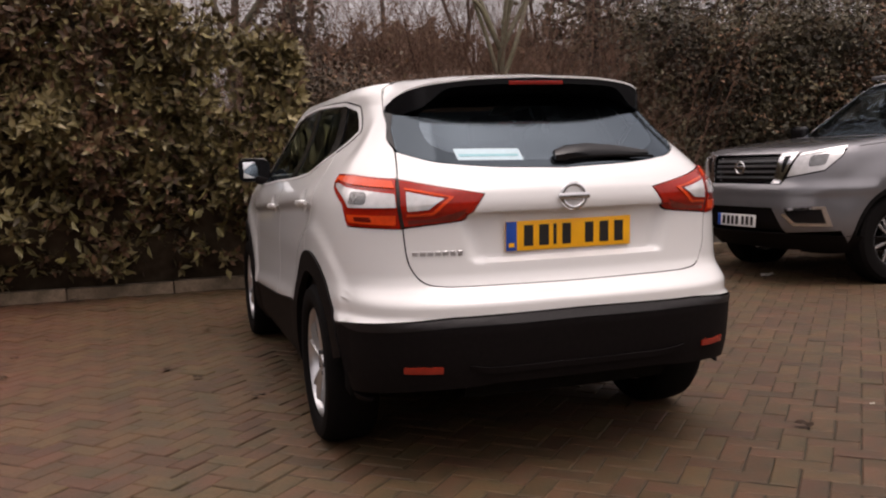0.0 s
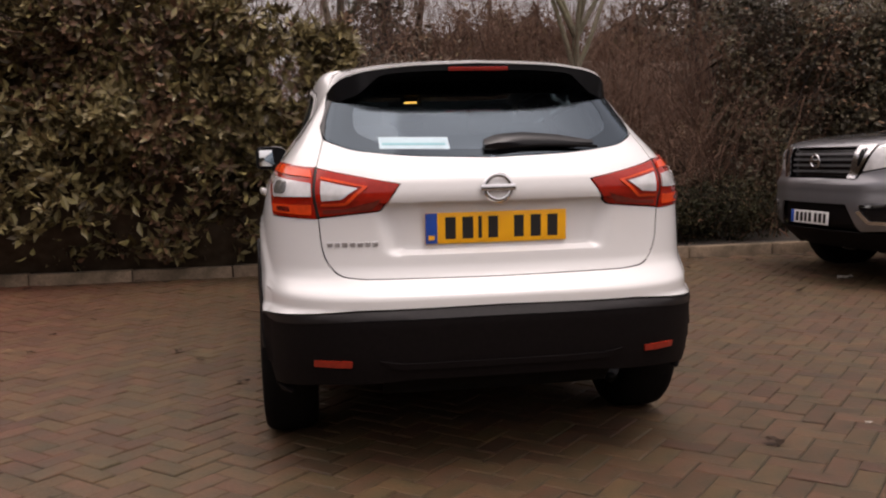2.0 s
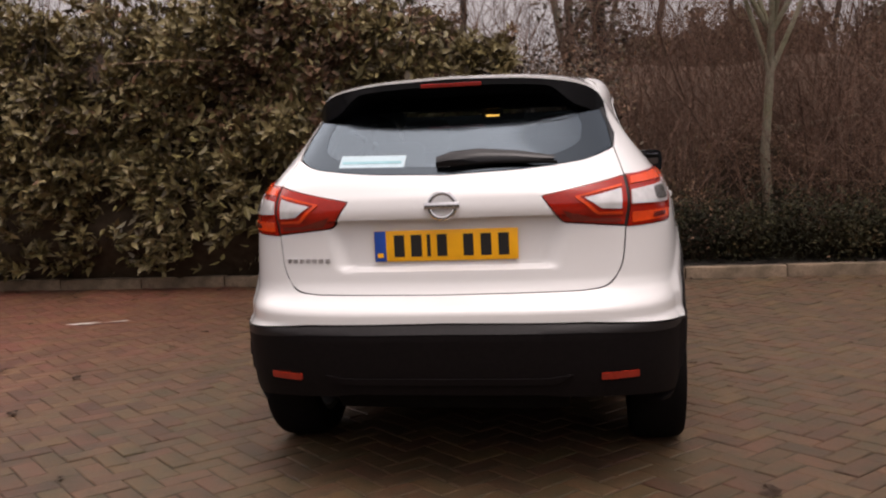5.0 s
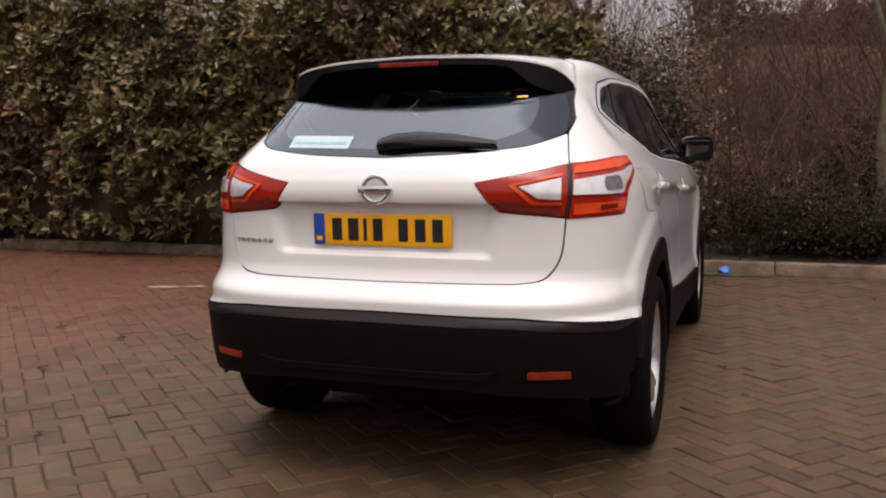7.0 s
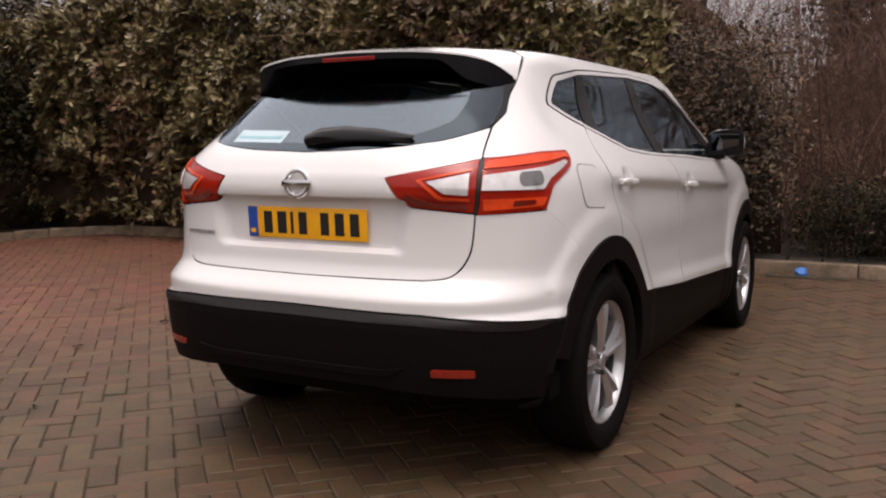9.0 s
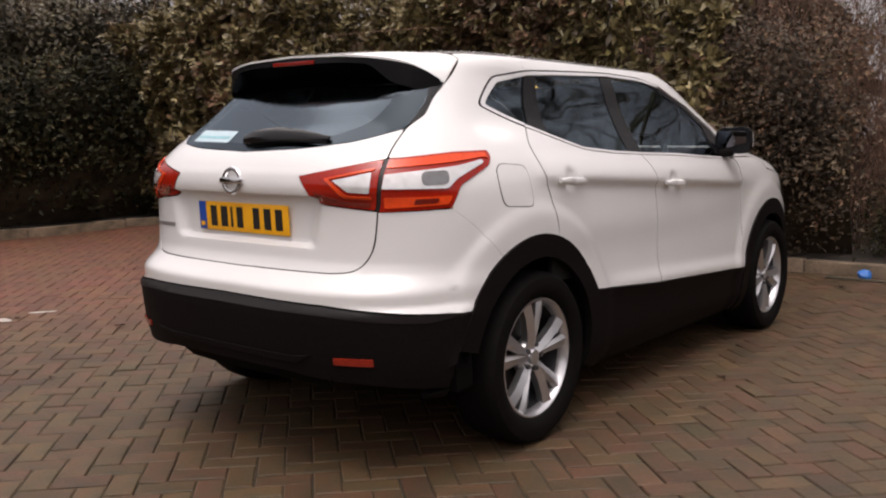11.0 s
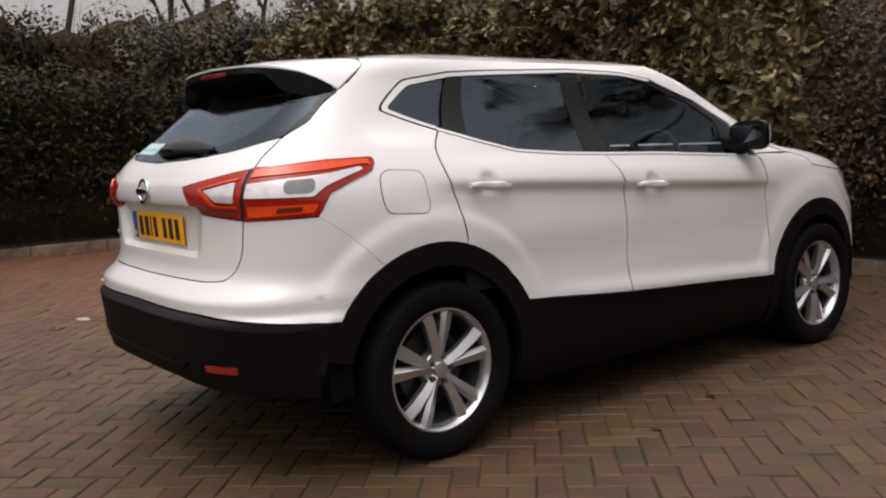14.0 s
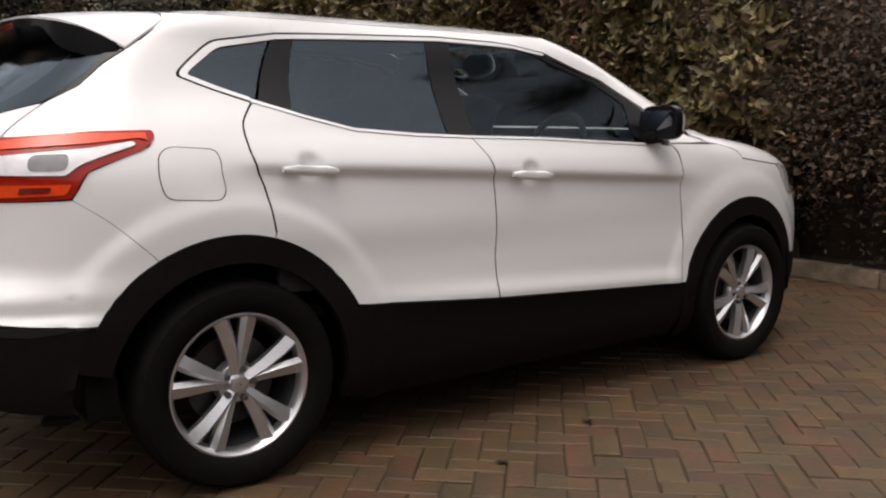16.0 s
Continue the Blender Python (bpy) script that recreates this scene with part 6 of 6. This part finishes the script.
part("rim", lathe([(0.105, 0.239), (0.113, 0.238), (0.113, 0.231), (0.10, 0.222), (0.03, 0.212), (-0.1, 0.22)], 60), M["alloy_dark"], twheel, "grey alloy rim")
part("hub", lathe([(0.06, 0.0), (0.088, 0.002), (0.086, 0.035), (0.075, 0.075), (0.03, 0.08)], 30), M["alloy_dark"], twheel, "grey wheel centre")
for i in range(6):
    for lean in (-0.16, 0.16):
        a = 2 * math.pi * i / 6 + lean
        bm = bmesh.new()
        box(bm, 0.03, 0.17, 0.026, Matrix.Rotation(a, 4, "X") @ pose(0.075, 0.14, 0), 0.005)
        part("spoke", bm, M["alloy"], twheel, "grey alloy spoke")
twheel.matrix_basis = pose(0.80, THUB[0], THUB[1], 10)
copy_thing(twheel, pose(-0.80, THUB[0], THUB[1], 10, 0, 180))
copy_thing(twheel, pose(0.80, THUB[0] + 3.15, THUB[1], 30))
copy_thing(twheel, pose(-0.80, THUB[0] + 3.15, THUB[1], 30, 0, 180))
for s in (-1, 1):
    tm = new("door_mirror")
    tm.parent = truck
    tm["label"] = "black door mirror"
    bm = bmesh.new()
    box(bm, 0.22, 0.10, 0.19, pose(s * 0.98, 1.62, 1.345), 0.04, 3)
    part("mirror_housing", bm, M["gloss_black"], tm, "black mirror housing")
    bm = bmesh.new()
    box(bm, 0.18, 0.004, 0.15, pose(s * 0.98, 1.672, 1.345))
    part("mirror_glass", bm, M["mirror"], tm, "mirror glass")
    bm = bmesh.new()
    box(bm, 0.14, 0.05, 0.04, pose(s * 0.84, 1.62, 1.295), 0.01)
    part("mirror_foot", bm, M["black_plastic"], tm, "black mirror foot")
truck.matrix_world = pose(3.66, 3.22, 0, 0, 0, -87)
# ---------------------------------------------------------------- litter and fallen leaves
def on_ground(x, y, lift=0.001):
    return (x, y, ground_z(x, y) + lift)


def scrap(name, label, category, x, y, w, d, seed, material, turn=0, curl=0.012, group=""):
    """A small crumpled flat piece with a ragged outline."""
    rr = random.Random(seed)
    bm = bmesh.new()
    n = 12
    ring = [bm.verts.new((w * 0.5 * math.cos(a) * rr.uniform(0.65, 1.1), d * 0.5 * math.sin(a) * rr.uniform(0.6, 1.15), rr.uniform(0, curl))) for a in [2 * math.pi * k / n for k in range(n)]]
    mid = bm.verts.new((0, 0, curl * 0.6))
    for k in range(n):
        bm.faces.new((ring[k], ring[(k + 1) % n], mid))
    r = bmesh.ops.solidify(bm, geom=bm.faces[:], thickness=0.0012)
    me = bpy.data.meshes.new(name)
    bmesh.ops.recalc_face_normals(bm, faces=bm.faces[:])
    bm.to_mesh(me)
    bm.free()
    me.materials.append(material)
    o = new(name, me)
    o.matrix_world = Matrix.Translation(on_ground(x, y, 0.0035)) @ pose(0, 0, 0, 0, 0, turn)
    return tagged(o, label, category, group)


scrap("paper_scrap", "crumpled off-white paper scrap lying on the paving", "litter", 4.02, 3.26, 0.22, 0.10, 1, M["litter"], 20, 0.03)
scrap("paper_scrap", "small white paper scrap on the paving", "litter", 1.63, -0.555, 0.035, 0.02, 2, M["litter"], 0, 0.008)
for k, (x, y, w, d, t) in enumerate(((-3.70, 2.95, 0.30, 0.10, 10), (-3.45, 3.05, 0.22, 0.07, 30), (-5.27, 0.67, 0.30, 0.14, -20), (-3.34, 0.15, 0.20, 0.09, 60), (-3.28, -0.15, 0.16, 0.09, 15), (-8.0, 1.05, 0.10, 0.06, 0))):
    scrap("white_splash", "dried whitish splash on the brown paving", "stain", x, y, w, d, 20 + k, M["litter"], t, 0.004, "white splashes on the paving")
bm = bmesh.new()
bmesh.ops.create_icosphere(bm, subdivisions=3, radius=0.055)
for v in bm.verts:
    v.co *= 1 + 0.28 * noise.noise(v.co * 26)
    v.co.z *= 0.8
o = part("plastic_wrapper", bm, M["blue_plastic"], None)
o.matrix_world = Matrix.Translation(on_ground(0.97, 4.60, 0.035))
tagged(o, "crumpled bright blue plastic wrapper at the kerb foot", "litter")
V, F = [], []
tube_arrays([Vector((-0.30, 0.01, 0)), Vector((-0.1, 0, 0.006)), Vector((0.1, 0.012, 0)), Vector((0.32, 0, 0.004))], [0.008, 0.010, 0.009, 0.006], 6, V, F)
o = obj("stick", V, F, M["bark"], None, True)
o.matrix_world = Matrix.Translation(on_ground(1.0, 4.50, 0.012)) @ pose(0, 0, 0, 0, 0, 3)
tagged(o, "bare dry stick lying at the kerb foot", "stick")
rl = random.Random(31)
kinds = []
for k in range(5):
    o = scrap("fallen_leaf", "curled brown dead leaf on the paving", "leaf", -1.03, 0.81, 0.085, 0.05, 50 + k, M["dead_leaf"], rl.uniform(0, 360), 0.022, "fallen leaves")
    kinds.append(o)
spots = [(-1.18, 2.86), (-2.57, 0.99), (-2.45, 0.21), (-3.2, 1.17), (2.37, 1.09), (3.79, 4.4)]
for k, (x, y) in enumerate(spots[:4]):
    kinds[k + 1].matrix_world = Matrix.Translation(on_ground(x, y, 0.0035)) @ pose(0, 0, 0, 0, 0, rl.uniform(0, 360))
for k in range(95):
    near = rl.random() < 0.55
    x = rl.uniform(-7.5, 5.5)
    y = KERB_Y - abs(rl.gauss(0, 0.35)) - 0.05 if near else rl.uniform(-1.5, 4.3)
    if abs(x) < 1.0 and -0.9 < y < 3.6:
        continue
    c = copy_thing(kinds[k % 5], Matrix.Translation(on_ground(x, y, 0.0035)) @ pose(0, 0, 0, rl.gauss(0, 6), rl.gauss(0, 6), rl.uniform(0, 360)))
    f_ = rl.uniform(0.5, 1.1)
    c.scale = (f_, f_, f_)
# ---------------------------------------------------------------- herringbone paving, last for its many pieces
PITCH, TURN = 0.1015, radians(47)
ct, st = math.cos(TURN), math.sin(TURN)


def paver_mesh():
    bm = bmesh.new()
    L, B, e = 0.0984, 0.0478, 0.0045
    lo = [bm.verts.new((sx * L, sy * B, -0.03)) for sx, sy in ((-1, -1), (1, -1), (1, 1), (-1, 1))]
    mi = [bm.verts.new((sx * L, sy * B, -e * 0.8)) for sx, sy in ((-1, -1), (1, -1), (1, 1), (-1, 1))]
    hi = [bm.verts.new((sx * (L - e), sy * (B - e), 0)) for sx, sy in ((-1, -1), (1, -1), (1, 1), (-1, 1))]
    for k in range(4):
        j = (k + 1) % 4
        bm.faces.new((lo[k], lo[j], mi[j], mi[k]))
        bm.faces.new((mi[k], mi[j], hi[j], hi[k]))
    bm.faces.new(hi)
    me = bpy.data.meshes.new("paver")
    bm.to_mesh(me)
    bm.free()
    me.materials.append(M["paver_single"])
    return me


one = paver_mesh()
pv = np.array([v.co[:] for v in one.vertices])
pf = [tuple(p.vertices) for p in one.polygons]
rp = random.Random(9)
V, F = [], []
singles = 0
nmax = int(15 / PITCH)
for i in range(-nmax, nmax):
    for j in range(-nmax, nmax):
        m4 = (i - j) % 4
        if m4 not in (0, 3):
            continue
        cu, cv = ((i + 1.0) * PITCH, (j + 0.5) * PITCH) if m4 == 0 else ((i + 0.5) * PITCH, (j + 1.0) * PITCH)
        x, y = ct * cu - st * cv, st * cu + ct * cv
        if not (LEFT_X + 0.02 < x < RIGHT_X and BACK_Y < y < KERB_Y - 0.03):
            continue
        if x < LEFT_X + 1.3 and y > KERB_Y - 1.3 and math.hypot(x - LEFT_X - 1.3, y - KERB_Y + 1.3) > 1.27:
            continue
        ang = 47 + (0 if m4 == 0 else 90) + rp.gauss(0, 0.7)
        dz = rp.gauss(0, 0.0016)
        tilt = (rp.gauss(0, 0.5), rp.gauss(0, 0.5))
        mtx = pose(x + rp.gauss(0, 0.0009), y + rp.gauss(0, 0.0009), ground_z(x, y) + dz, tilt[0] + (2.58 if y > 3.1 else 0) * (ct if m4 == 0 else -st), tilt[1] - (2.58 if y > 3.1 else 0) * (st if m4 == 0 else ct), ang)
        if singles < 300 and -1.35 < x < 2.6 and -1.9 < y < -0.35:
            o = new("paver", one)
            o.parent = pavement
            o.matrix_basis = mtx
            singles += 1
            continue
        base = len(V)
        A = np.array(mtx)
        V += (pv @ A[:3, :3].T + A[:3, 3]).tolist()
        F += [tuple(base + k for k in f) for f in pf]
rest = obj("pavers", V, F, M["paver"], pavement, False)
rest["kind"] = "stuff"
rest["label"] = "brown clay pavers"
